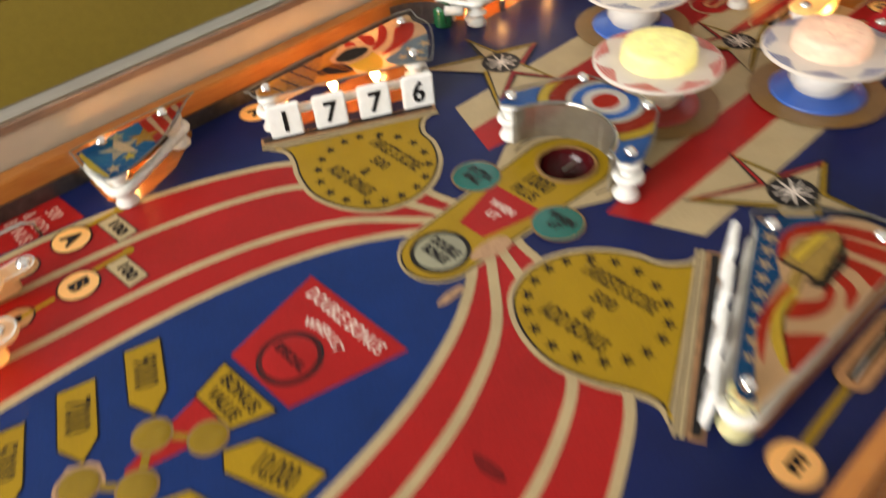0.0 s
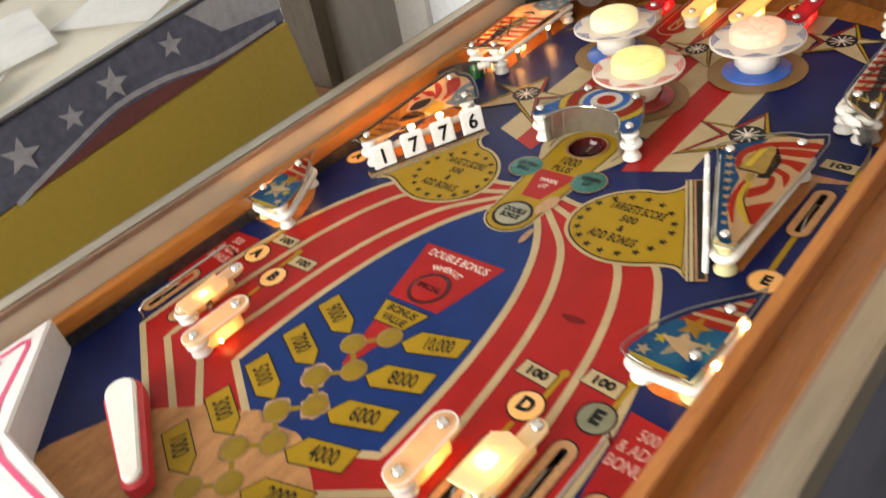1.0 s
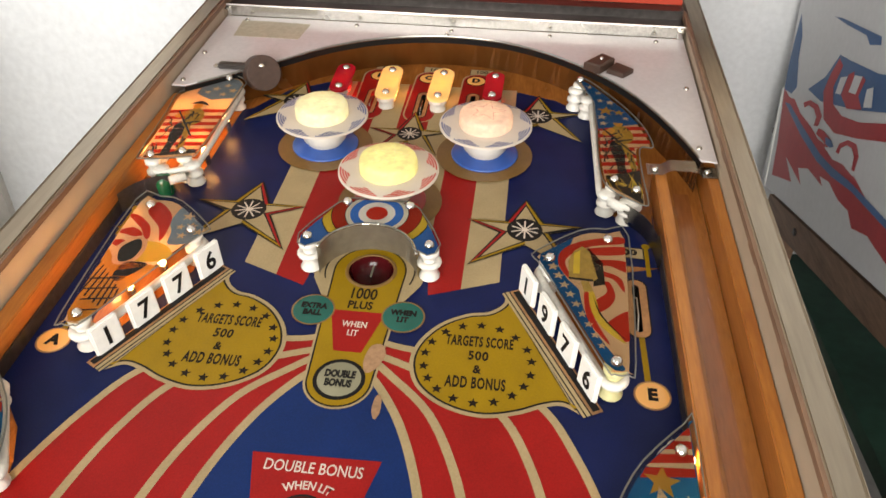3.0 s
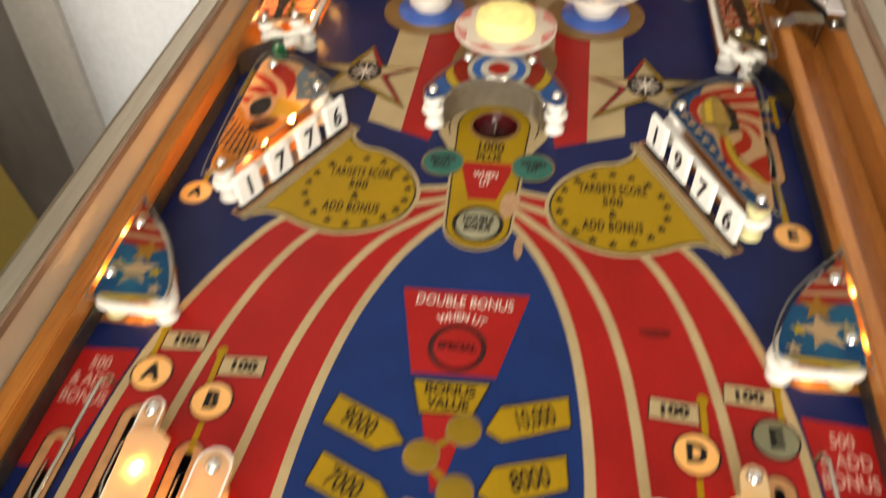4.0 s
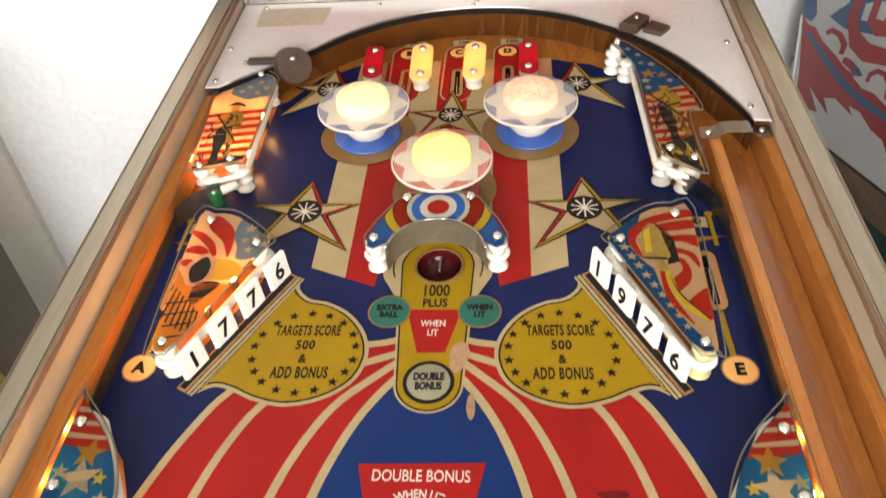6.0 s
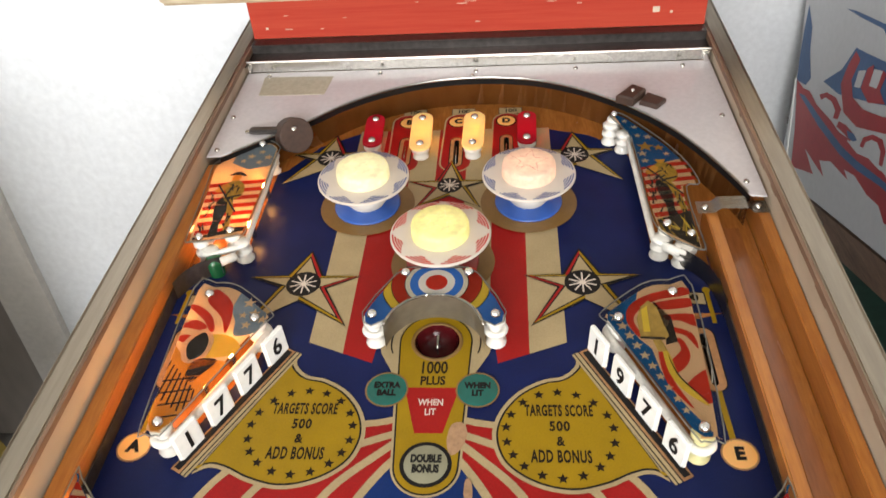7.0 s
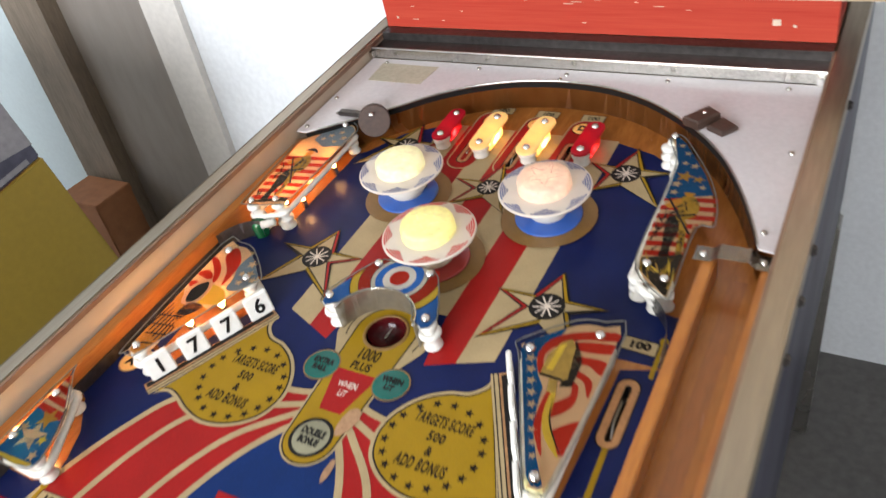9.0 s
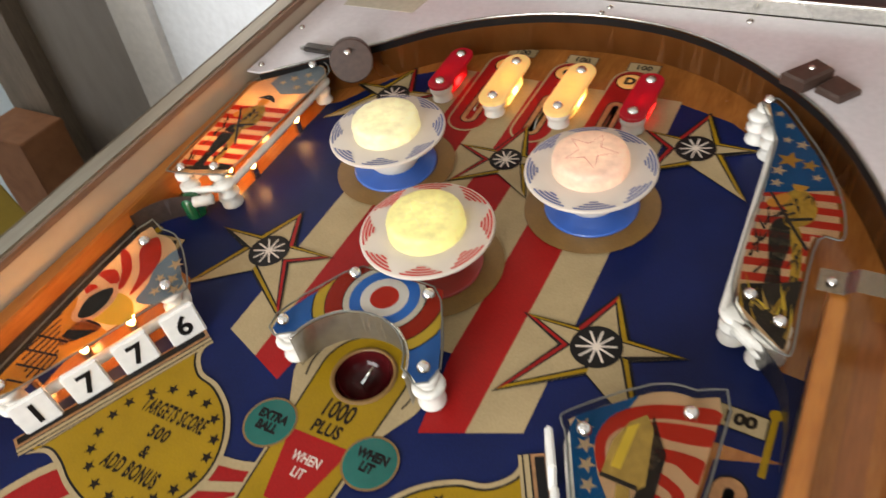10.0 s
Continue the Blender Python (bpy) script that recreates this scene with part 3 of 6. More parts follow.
# bare varnished wood left unpainted beneath the plastic covers
for s in (-1, 1):
    under = [(0.2385, 0.150), (0.190, 0.1500), (0.168, 0.1450), (0.1450, 0.118), (0.1460, 0.100), (0.1860, 0.012), (0.1960, 0.006), (0.2010, 0.016), (0.2050, 0.140)]
    paint("bare_wood", [(s * x, y) for x, y in (under if s < 0 else reversed(under))], 1.5, WOOD)
    low = [(0.2385, -0.034), (0.2310, -0.038), (0.2050, -0.066), (0.1930, -0.092), (0.1890, -0.110), (0.2060, -0.1175), (0.2385, -0.117)]
    paint("bare_wood", [(s * x, y) for x, y in (low if s < 0 else reversed(low))], 3.5, WOOD)
paint("bare_wood", [(-0.2385, 0.2160), (-0.2150, 0.2155), (-0.1890, 0.2260), (-0.1890, 0.3100), (-0.1880, 0.3720), (-0.2385, 0.3400)], 1.5, WOOD)
paint("bare_wood", [(0.2380, 0.2050), (0.2380, 0.2900), (0.2200, 0.3350), (0.1900, 0.3900), (0.1905, 0.3300), (0.1910, 0.2300), (0.2150, 0.2080)], 1.5, WOOD)

# five stripes behind the bumpers
for x0, x1, m, nm in ((-0.107, -0.0765, CREAM, "cream_stripe"), (-0.0765, -0.051, RED, "red_stripe"), (-0.051, -0.044, RED, "red_stripe"), (-0.044, -0.016, CREAM, "cream_stripe"), (-0.016, 0.016, RED, "red_stripe"),
                      (0.016, 0.044, CREAM, "cream_stripe"), (0.044, 0.051, RED, "red_stripe"), (0.051, 0.0765, RED, "red_stripe"), (0.0765, 0.107, CREAM, "cream_stripe")):
    low = lambda x: 0.117 - (0.107 - abs(x)) * 0.40 if abs(x) > 0.05 else 0.152
    paint(nm, [(x0, low(x0)), (x1, low(x1)), (x1, 0.442), (x0, 0.442)], 2, m)

# the hull of sweeping stripes
C1 = [(0.010, 0.016), (0.027, 0.000), (0.047, -0.030), (0.062, -0.065), (0.072, -0.100), (0.079, -0.140), (0.083, -0.180), (0.0845, -0.220), (0.0845, -0.251)]
C2 = [(0.012, 0.028), (0.036, 0.008), (0.067, -0.022), (0.089, -0.065), (0.102, -0.110), (0.109, -0.155), (0.113, -0.197), (0.117, -0.235), (0.119, -0.262)]
C3 = [(0.014, 0.030), (0.034, 0.023), (0.062, 0.012), (0.096, -0.003), (0.120, -0.022), (0.138, -0.058), (0.150, -0.098), (0.157, -0.135), (0.162, -0.175), (0.1655, -0.220), (0.166, -0.266)]
C4 = [(0.014, 0.044), (0.034, 0.037), (0.070, 0.031), (0.110, 0.016), (0.146, -0.010), (0.167, -0.046), (0.181, -0.080), (0.191, -0.113), (0.199, -0.155), (0.203, -0.205), (0.204, -0.269)]
K1, K2, K3, K4 = (0.030, -0.279), (0.069, -0.296), (0.085, -0.309), (0.098, -0.325)
s1, s2, s3, s4 = (curve_points(c, 5) for c in (C1, C2, C3, C4))
right = s4 + [Vector((*K4, 0)), Vector((0.06, -0.345, 0))]
paint("red_hull", right + flip(right), 3, RED, "bright red sweeping stripes")
inner = s1 + [Vector((*K1, 0))]
paint("blue_keel", inner + flip(inner), 4, BLUE, "bright blue pointed panel")
for c, k, w in ((s1, K1, 0.0062), (s2, K2, 0.0062), (s3, K3, 0.0062), (s4, K4, 0.0058)):
    run = c + [Vector((*k, 0))]
    lines("cream_line", run, 5, w, CREAM)
    lines("cream_line", flip(run), 5, w, CREAM)
tan = [(-0.125, -0.345), (-0.100, -0.318), (-0.075, -0.300), (-0.058, -0.287), (-0.036, -0.281), (-0.022, -0.272), (0.000, -0.274), (0.022, -0.270), (0.040, -0.279), (0.062, -0.291), (0.085, -0.309), (0.110, -0.335), (0.115, -0.42), (-0.13, -0.42)]
paint("worn_bare_patch", curve_points(tan, 4, True), 6, BARE, "bare tan wood worn through the paint")

# panels beside the outlanes
for s in (-1, 1):
    pts = [(0.239, -0.140), (0.2015, -0.137), (0.2085, -0.200), (0.2135, -0.222), (0.239, -0.222)]
    paint("outlane_panel", [(x * s, y) for x, y in (pts if s > 0 else reversed(pts))], 4, RED)
    for row, body in enumerate(("500", "& ADD", "BONUS")):
        lettering(body, s * 0.2215, -0.150 - 0.0125 * row, 5 * LAYER, 0.0125, FADEDPRINT, field, turn=0, squeeze=0.72)

# slots in routed ovals, with stems and score flags
for x, y, h in SLOTS:
    lines("slot_outline", capsule((x, y - h), (x, y + h), 0.0092), 6, 0.0012, BLACK, True)
    paint("slot_oval", capsule((x, y - h), (x, y + h), 0.0088), 5.5, SLOTWOOD)


def score_flag(x, y, side, angle=0.0, body="100"):
    """A cream score plate on a yellow pole."""
    c, s_ = math.cos(radians(angle)), math.sin(radians(angle))
    q = lambda u, v: (x + side * (c * u - s_ * v), y + s_ * u + c * v)
    paint("pole", [q(-0.0018, -0.030), q(0.0018, -0.030), q(0.0018, 0.008), q(-0.0018, 0.008)], 6, YELLOW)
    paint("pole_ball", circle(*q(0, 0.009), 0.0036, 16), 6.5, YELLOW)
    f0 = [q(0.003, -0.008), q(0.031, -0.006), q(0.030, 0.007), q(0.003, 0.005)]
    paint("flag_edge", shrunk(f0, -0.0008), 6, BLACK)
    paint("flag", f0, 7, CREAM)
    cx, cy = q(0.017, -0.0005)
    lettering(body, cx, cy, 8 * LAYER, 0.0098, DARKPRINT, field, turn=side * angle, squeeze=1.22, bold=0.06)


def insert(x, y, r, mat, body="", edge=BLACK, size=0.016, ink=BLACK, squeeze=0.95, lift=7):
    paint("insert_edge", circle(x, y, r + 0.0013), lift, edge)
    bm = lathe([(r, (lift + 1) * LAYER), (r * 0.94, (lift + 2.5) * LAYER), (r * 0.5, (lift + 3) * LAYER), (0, (lift + 3) * LAYER)], (x, y, 0), 32)
    ob = part("insert", bm, mat, field, smooth=True)
    for k, line in enumerate(body.split("/")):
        lines_n = body.count("/") + 1
        lettering(line, x, y + size * 0.95 * ((lines_n - 1) / 2 - k), (lift + 4.5) * LAYER, size, ink, field, squeeze=squeeze, bold=0.06)
    return ob


for s, a, b in ((-1, "A", "B"), (1, "E", "D")):
    insert(s * 0.186, -0.153, 0.0122, LIT_INSERT if s < 0 else GREY_INSERT, a)
    insert(s * 0.1415, -0.168, 0.0122, LIT_INSERT, b)
    score_flag(s * 0.191, -0.126, 1 if s < 0 else -1, 0)
    score_flag(s * 0.1475, -0.141, 1 if s < 0 else -1, 0)
    insert(s * 0.2205, 0.012, 0.0118, LIT_INSERT, a, edge=SLOTWOOD, size=0.014)
    paint("pole", [(s * 0.2185 - 0.0022, 0.024), (s * 0.2185 + 0.0022, 0.024), (s * 0.2175 + 0.0022, 0.068), (s * 0.2175 - 0.0022, 0.068)], 6, YELLOW)
    score_flag(s * 0.229, 0.168, -s, 0)
for s, ys in ((-1, ((-0.142, -0.183, -0.203),)), (1, ((0.142, -0.183, -0.203),))):
    for x, y0, y1 in ys:
        paint("pole", [(x - 0.0018, y1), (x + 0.0018, y1), (x + 0.0018, y0), (x - 0.0018, y0)], 6, YELLOW)

# the bonus ladder
paint("double_bonus_panel", [(-0.0425, -0.066), (0.0425, -0.064), (0.0265, -0.131), (-0.0255, -0.133)], 6, RED)
lettering("DOUBLE BONUS", 0, -0.0745, 7 * LAYER, 0.0118, WHITEPRINT, field, squeeze=0.74, bold=0.008)
lettering("WHEN LIT", 0, -0.0870, 7 * LAYER, 0.0085, WHITEPRINT, field, squeeze=0.80, bow=0.036)
insert(0, -0.1115, 0.0172, DARKRED, "", edge=BLACK)
insert(0, -0.1115, 0.0150, RED, "SPECIAL", edge=DARKRED, size=0.0072, ink=DARKRED, lift=9)
bv = [(-0.0228, -0.1385), (0.0228, -0.1365), (0.0152, -0.158), (-0.0158, -0.160)]
paint("bonus_value_edge", shrunk(bv, -0.0011), 6, BLACK)
paint("bonus_value_panel", bv, 7, YELLOW)
lettering("BONUS", 0.0, -0.1435, 8 * LAYER, 0.0098, DARKPRINT, field, squeeze=0.95, bold=0.035)
lettering("VALUE", 0.0, -0.1532, 8 * LAYER, 0.0098, DARKPRINT, field, squeeze=0.85, bold=0.035)
paint("red_stem", [(-0.0145, -0.161), (0.0135, -0.159), (0.003, -0.208), (-0.002, -0.208)], 5.5, RED)
LADDER = [(0.0115 if i % 2 == 0 else -0.0102, -0.169 - 0.0193 * i) for i in range(10)]
for i, ((x, y), body) in enumerate(zip(LADDER, ("10,000", "9000", "8000", "7000", "6000", "5000", "4000", "3000", "2000", "1000"))):
    if i < 9:
        x2, y2 = LADDER[i + 1]
        lines("ladder_link", [(x, y), (x2, y2)], 6.5, 0.0042, OLIVE)
    if i in (3, 4, 5, 6, 7):
        rng = random.Random(40 + i)
        paint("worn_ring", [Vector((x + (0.0120 + rng.uniform(-0.0016, 0.0022)) * math.cos(a / 16 * 6.283), y + (0.0120 + rng.uniform(-0.0016, 0.0022)) * math.sin(a / 16 * 6.283), 0)) for a in range(16)], 6, WORN)
    insert(x, y, 0.0094, OLIVE, "", edge=GOLD, lift=7)
    right_d = [(0.0195, 0.017), (0.0585, 0.029), (0.0605, 0.010), (0.0225, -0.0045), (0.0125, 0.001)]
    left_d = [(-0.0555, 0.034), (-0.020, 0.019), (-0.0112, 0.007), (-0.0265, 0.001), (-0.0605, 0.015)]
    d = right_d if i % 2 == 0 else left_d
    pts = [(x + u, y + v) for u, v in d]
    paint("value_flag_edge", shrunk(pts, -0.0010), 6.5, BLACK)
    paint("value_flag", pts, 7.5, YELLOW)
    if i % 2 == 0:
        lettering(body, x + 0.040, y + 0.0125, 8.5 * LAYER, 0.0180, DARKPRINT, field, turn=18, squeeze=0.62 if i else 0.50, bold=0.018)
    else:
        lettering(body, x - 0.0395, y + 0.0165, 8.5 * LAYER, 0.0180, DARKPRINT, field, turn=-24, squeeze=0.62, bold=0.018)

# the bells beside the target banks
bell = [(0.113, 0.101), (0.1115, 0.091), (0.101, 0.081), (0.085, 0.077), (0.066, 0.065), (0.052, 0.046), (0.0470, 0.025), (0.0525, 0.004), (0.066, -0.010), (0.085, -0.019), (0.106, -0.0215), (0.128, -0.016), (0.145, -0.008), (0.158, -0.005), (0.1695, -0.011)]
bell_line = curve_points(bell, 5)
for s in (-1, 1):
    o = bell_line if s > 0 else flip(bell_line)
    paint("bell_edge", o, 8, CREAM)
    paint("bell_outline", shrunk(o, 0.0030), 9, BLACK)
    paint("bell", shrunk(o, 0.0045), 10, YELLOW, "mustard yellow bell panel")
    cx = s * 0.0965
    for body, y, sz, sq in (("TARGETS SCORE", 0.0475, 0.0140, 0.47), ("500", 0.0335, 0.0118, 0.85), ("&", 0.0205, 0.0108, 0.9), ("ADD BONUS", 0.0075, 0.0142, 0.52)):
        lettering(body, cx, y, 11 * LAYER, sz, DARKPRINT, field, squeeze=sq * 0.92, bold=0.034, gap=1.13)
    for a in list(range(48, 133, 21)) + list(range(228, 313, 21)) + [-30, -12, 8, 26, 154, 172, 192, 210]:
        sx, sy = cx + 0.0395 * math.cos(radians(a)), 0.0275 + 0.0375 * math.sin(radians(a))
        paint("bell_star", star(sx, sy, 0.0043, 0.0019), 11, DARKPRINT)
    # strip before the targets, and the slot they drop into
    a, b = Vector((s * 0.1105, 0.103, 0)), Vector((s * 0.1725, -0.0135, 0))
    d = (b - a).normalized()
    n = Vector((-d.y, d.x, 0)) * (1 if s > 0 else -1)
    for nm, o0, o1, m, lv in (("bank_strip", -0.0005, 0.0052, CREAM, 11), ("bank_strip_line", 0.0014, 0.0024, BLACK, 12), ("bank_strip_line", 0.0052, 0.0062, BLACK, 11), ("bank_slot", 0.0062, 0.0150, SLOTWOOD, 9)):
        q = [a + n * o0, b + n * o0, b + n * o1, a + n * o1]
        paint(nm, q if s < 0 else list(reversed(q)), lv, m)
    q = [a + n * 0.0082 + d * 0.002, b + n * 0.0082 - d * 0.002, b + n * 0.0135 - d * 0.002, a + n * 0.0135 + d * 0.002]
    paint("bank_slot_gap", q if s < 0 else list(reversed(q)), 13, BLACK)

# the keyhole panel
top_out = arc(0, 0.117, 0.047, 0, 180, 24)
paint("keyhole_edge", top_out + [Vector((-0.0440, 0.104, 0)), Vector((-0.0300, 0.078, 0)), Vector((-0.0255, 0.0, 0))] + arc(0, -0.001, 0.0255, 180, 360, 16) + [Vector((0.0255, 0.0, 0)), Vector((0.0300, 0.078, 0)), Vector((0.0440, 0.104, 0))], 8, CREAM)
key = arc(0, 0.117, 0.0290, 0, 180, 24) + [Vector((-0.0225, 0.0, 0))] + arc(0, -0.001, 0.0225, 180, 360, 16) + [Vector((0.0225, 0.0, 0))]
paint("keyhole_outline", shrunk(key, -0.0013), 9, BLACK)
paint("keyhole_panel", key, 10, YELLOW)
lines("keyhole_line", arc(0, 0.117, 0.0370, -20, 200, 28), 9, 0.0012, BLACK)
paint("keyhole_red", [(-0.0215, 0.069), (0.0215, 0.069), (0.0105, 0.0265), (-0.0105, 0.0265)], 11, RED)
lettering("WHEN", 0, 0.0545, 12 * LAYER, 0.0085, WHITEPRINT, field, squeeze=0.75)
lettering("LIT", 0, 0.0455, 12 * LAYER, 0.0085, WHITEPRINT, field, squeeze=0.75)
lettering("1000", 0, 0.0885, 12 * LAYER, 0.0172, DARKPRINT, field, squeeze=0.66)
lettering("PLUS", 0, 0.0755, 12 * LAYER, 0.0118, DARKPRINT, field, squeeze=0.78, bold=0.03)
insert(-0.0355, 0.067, 0.0158, GREEN, "EXTRA/BALL", edge=GOLD, size=0.0078, lift=12, squeeze=0.85)
insert(0.0355, 0.067, 0.0158, GREEN, "WHEN/LIT", edge=GOLD, size=0.0078, lift=12, squeeze=0.85)
paint("insert_rim", circle(0, 0, 0.0188), 11.5, BLACK)
insert(0, 0, 0.0158, WHITE_INSERT, "DOUBLE/BONUS", edge=BLACK, size=0.0088, lift=12, squeeze=0.66)
paint("worn_spot", curve_points([(0.017, 0.034), (0.025, 0.036), (0.029, 0.026), (0.024, 0.012), (0.017, 0.008), (0.014, 0.020)], 4, True), 13, WORN)
paint("worn_spot", curve_points([(0.029, -0.012), (0.033, -0.013), (0.034, -0.026), (0.031, -0.032), (0.028, -0.024)], 4, True), 13, WORN)
paint("rubbed_mark", curve_points([(0.112, -0.084), (0.128, -0.082), (0.132, -0.086), (0.120, -0.089)], 4, True), 5.2, RUBBED)
bm = lathe([(0.0185, 0.0016), (0.0178, -0.003), (0.013, -0.010), (0.006, -0.0125), (0, -0.0125)], (*SAUCER, 0), 32)
part("saucer_hole", bm, DARKRED, field, "dark red saucer hole", smooth=True)
part("saucer_ring", lathe([(0.0215, 12 * LAYER), (0.0205, 0.0022), (0.0187, 0.0022), (0.0183, 0.0)], (*SAUCER, 0), 36), GOLD, field, smooth=True)
part("saucer_kicker", box(SAUCER[0] - 0.0008, SAUCER[1] - 0.004, -0.011, SAUCER[0] + 0.0008, SAUCER[1] + 0.010, -0.002), CHROME, field)

# the five stars, each with one arm drawn longer than the rest
SIDE_TIPS = [(0.000, 0.0440), (0.0520, 0.0100), (0.0420, -0.0490), (-0.0455, -0.0510), (-0.0505, 0.0100)]
SIDE_NOTCHES = [(0.0165, 0.0115), (0.0215, -0.0030), (0.0010, -0.0205), (-0.0210, -0.0055), (-0.0160, 0.0105)]
TOP_TIPS = [(0.000, 0.0450), (0.0460, 0.0095), (0.0465, -0.0470), (-0.0260, -0.0340), (-0.0410, 0.0120)]
MID_TIPS = [(0.000, 0.0460), (0.0430, 0.0080), (0.0320, -0.0365), (-0.0330, -0.0365), (-0.0440, 0.0080)]
# which sides of the arms carry a coloured bevel: arm, towards which notch, paint
BEVELS = [(0, 0, YELLOW), (0, 4, RED), (1, 0, YELLOW), (1, 1, BLACK), (2, 1, YELLOW), (3, 2, YELLOW), (3, 3, RED), (4, 3, RED), (4, 4, YELLOW)]
for cx, cy, mirror, tips, k in ((-0.1255, 0.187, -1, SIDE_TIPS, 1.0), (0.125, 0.187, 1, SIDE_TIPS, 1.0), (0, 0.334, 1, MID_TIPS, 0.82), (0.132, 0.386, 1, TOP_TIPS, 0.95), (-0.134, 0.388, -1, TOP_TIPS, 0.95)):
    q = lambda p, m=1.0: Vector((cx + mirror * p[0] * m, cy + p[1] * m, 0))
    tip, notch, mid = [q(p) for p in tips], [q(p, k) for p in SIDE_NOTCHES], Vector((cx, cy, 0))
    o = [v for pair in zip(tip, notch) for v in pair]
    if mirror > 0:
        o.reverse()
    paint("star_edge", shrunk(o, -0.0009), 8, BLACK)
    paint("star", o, 9, CREAM)
    for arm, n, mat in BEVELS:
        a, b = tip[arm], notch[n]
        e = [a, b, b + (mid - b) * 0.30, a + (mid - a) * 0.20]
        paint("star_bevel_edge", e, 10, BLACK)
        if mat is not BLACK:
            e2 = [a + (mid - a) * 0.03, b + (mid - b) * 0.06, b + (mid - b) * 0.21, a + (mid - a) * 0.135]
            paint("star_bevel", e2, 11, mat)
    r = 0.0158 * k
    paint("star_disc", circle(cx, cy, r), 12, BLACK)
    for i in range(5):
        ang = radians(18 + 36 * i)
        v = Vector((math.cos(ang), math.sin(ang), 0)) * r * 0.78
        lines("star_ray", [mid - v, mid + v], 13 + 0.1 * i, 0.0014, WHITEPRINT)

# the top lanes
for (x, y, h), body in zip(TOPSLOTS, "BCD"):
    paint("lane_plate_edge", capsule((x, 0.376), (x + 0.002 * (1 if x > 0 else -1), 0.458), 0.0178), 6, CREAM)
    paint("lane_plate", capsule((x, 0.376), (x + 0.002 * (1 if x > 0 else -1), 0.458), 0.0160), 7, RED)
    lines("slot_outline", capsule((x, y - h), (x, y + h), 0.0072), 9, 0.0010, BLACK, True)
    paint("slot_oval", capsule((x, y - h), (x, y + h), 0.0068), 8, SLOTWOOD)
    insert(x, 0.458, 0.0105, LIT_INSERT, body, edge=DARKRED, size=0.013, lift=8)
    f0 = [(x - 0.008, 0.475), (x + 0.018, 0.475), (x + 0.018, 0.487), (x - 0.008, 0.487)]
    paint("flag_edge", shrunk(f0, -0.0008), 2, BLACK)
    paint("flag", f0, 3, CREAM)
    lettering("100", x + 0.005, 0.481, 4 * LAYER, 0.0098, DARKPRINT, field, squeeze=1.0, bold=0.03)

# wooden side rails, lane divider and shooter lane
part("side_wood", box(XL + 0.0015, -0.58, 0.0, -0.2405, 0.345, 0.026, 0.001), RAILWOOD, field, "varnished orange-brown wooden rail")
part("lane_divider", box(0.2395, -0.58, 0.0, LANE0, 0.262, 0.026, 0.0012), RAILWOOD, field, "varnished wooden lane divider")
part("shooter_groove", box(LANE0 + 0.011, -0.58, -0.001, LANE1 - 0.010, 0.26, 0.0004), LANEWOOD, field, "dark shooter lane")
part("side_wood", box(LANE1 + 0.001, -0.58, -0.002, XR - 0.0008, 0.55, 0.026, 0.001), RAILWOOD, field, "varnished wooden rail of the shooter lane")
for s in (-1, 1):
    part("edge_strip", box(s * 0.2392 - 0.0008, -0.33, 0.0, s * 0.2392 + 0.0008, 0.18, 0.012), DARKSTEEL, field)

# ---- the arch and top plate ----
ARCH = [(-0.2395, 0.344), (-0.211, 0.366), (-0.157, 0.412), (-0.124, 0.443), (-0.094, 0.464), (-0.062, 0.480), (-0.023, 0.492), (0.024, 0.497), (0.071, 0.493), (0.106, 0.483), (0.138, 0.467), (0.170, 0.444), (0.201, 0.415), (0.226, 0.384), (0.247, 0.348), (0.263, 0.313), (0.275, 0.282), (0.280, 0.264)]
arch_pts = curve_points(ARCH, 6)
arch = thing("arch_rail", (0.02, 0.4, 0), "dark glossy curved ball rail under the top plate", "rail")
bm = bmesh.new()
lo, hi = [[bm.verts.new((p.x, p.y, z)) for p in arch_pts] for z in (0.0003, 0.0345)]
for i in range(len(arch_pts) - 1):
    bm.faces.new((lo[i], lo[i + 1], hi[i + 1], hi[i]))
bmesh.ops.solidify(bm, geom=bm.faces[:], thickness=-0.003)
part("strip", bm, ARCHBLACK, arch, smooth=True)
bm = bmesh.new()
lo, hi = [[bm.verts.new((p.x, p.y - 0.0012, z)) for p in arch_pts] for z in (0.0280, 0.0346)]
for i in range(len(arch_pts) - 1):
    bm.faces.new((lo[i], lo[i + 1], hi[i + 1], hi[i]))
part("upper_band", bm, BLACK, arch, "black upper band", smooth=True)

plate = thing("top_plate", (0.02, 0.45, 0.035), "pale grey painted metal plate round the arch", "plate")
outline = arch_pts + [Vector(p) for p in ((0.2945, 0.262, 0), (0.2945, 0.5225, 0), (-0.2535, 0.5225, 0), (-0.2535, 0.344, 0))]
part("sheet", slab(outline, 0.0350, 0.0365, 0.0004), PLATE, plate)
part("edge_lip", tube([(p.x, p.y, 0.0362) for p in arch_pts[3:-2]], 0.0010), SMOKED, plate, "bright metal lip")
part("tape", slab([(-0.2275, 0.4670), (-0.1500, 0.4665), (-0.1455, 0.5090), (-0.2300, 0.5110)], 0.0365, 0.0368), TAPE, plate, "yellowed tape")


def screw(name, x, y, z, r=0.0036, parent=None, mat=None):
    bm = lathe([(r, 0), (r * 0.95, r * 0.35), (r * 0.6, r * 0.7), (0, r * 0.8)], (x, y, z), 14)
    ob = part(name, bm, mat or CHROME, parent, smooth=True)
    return ob


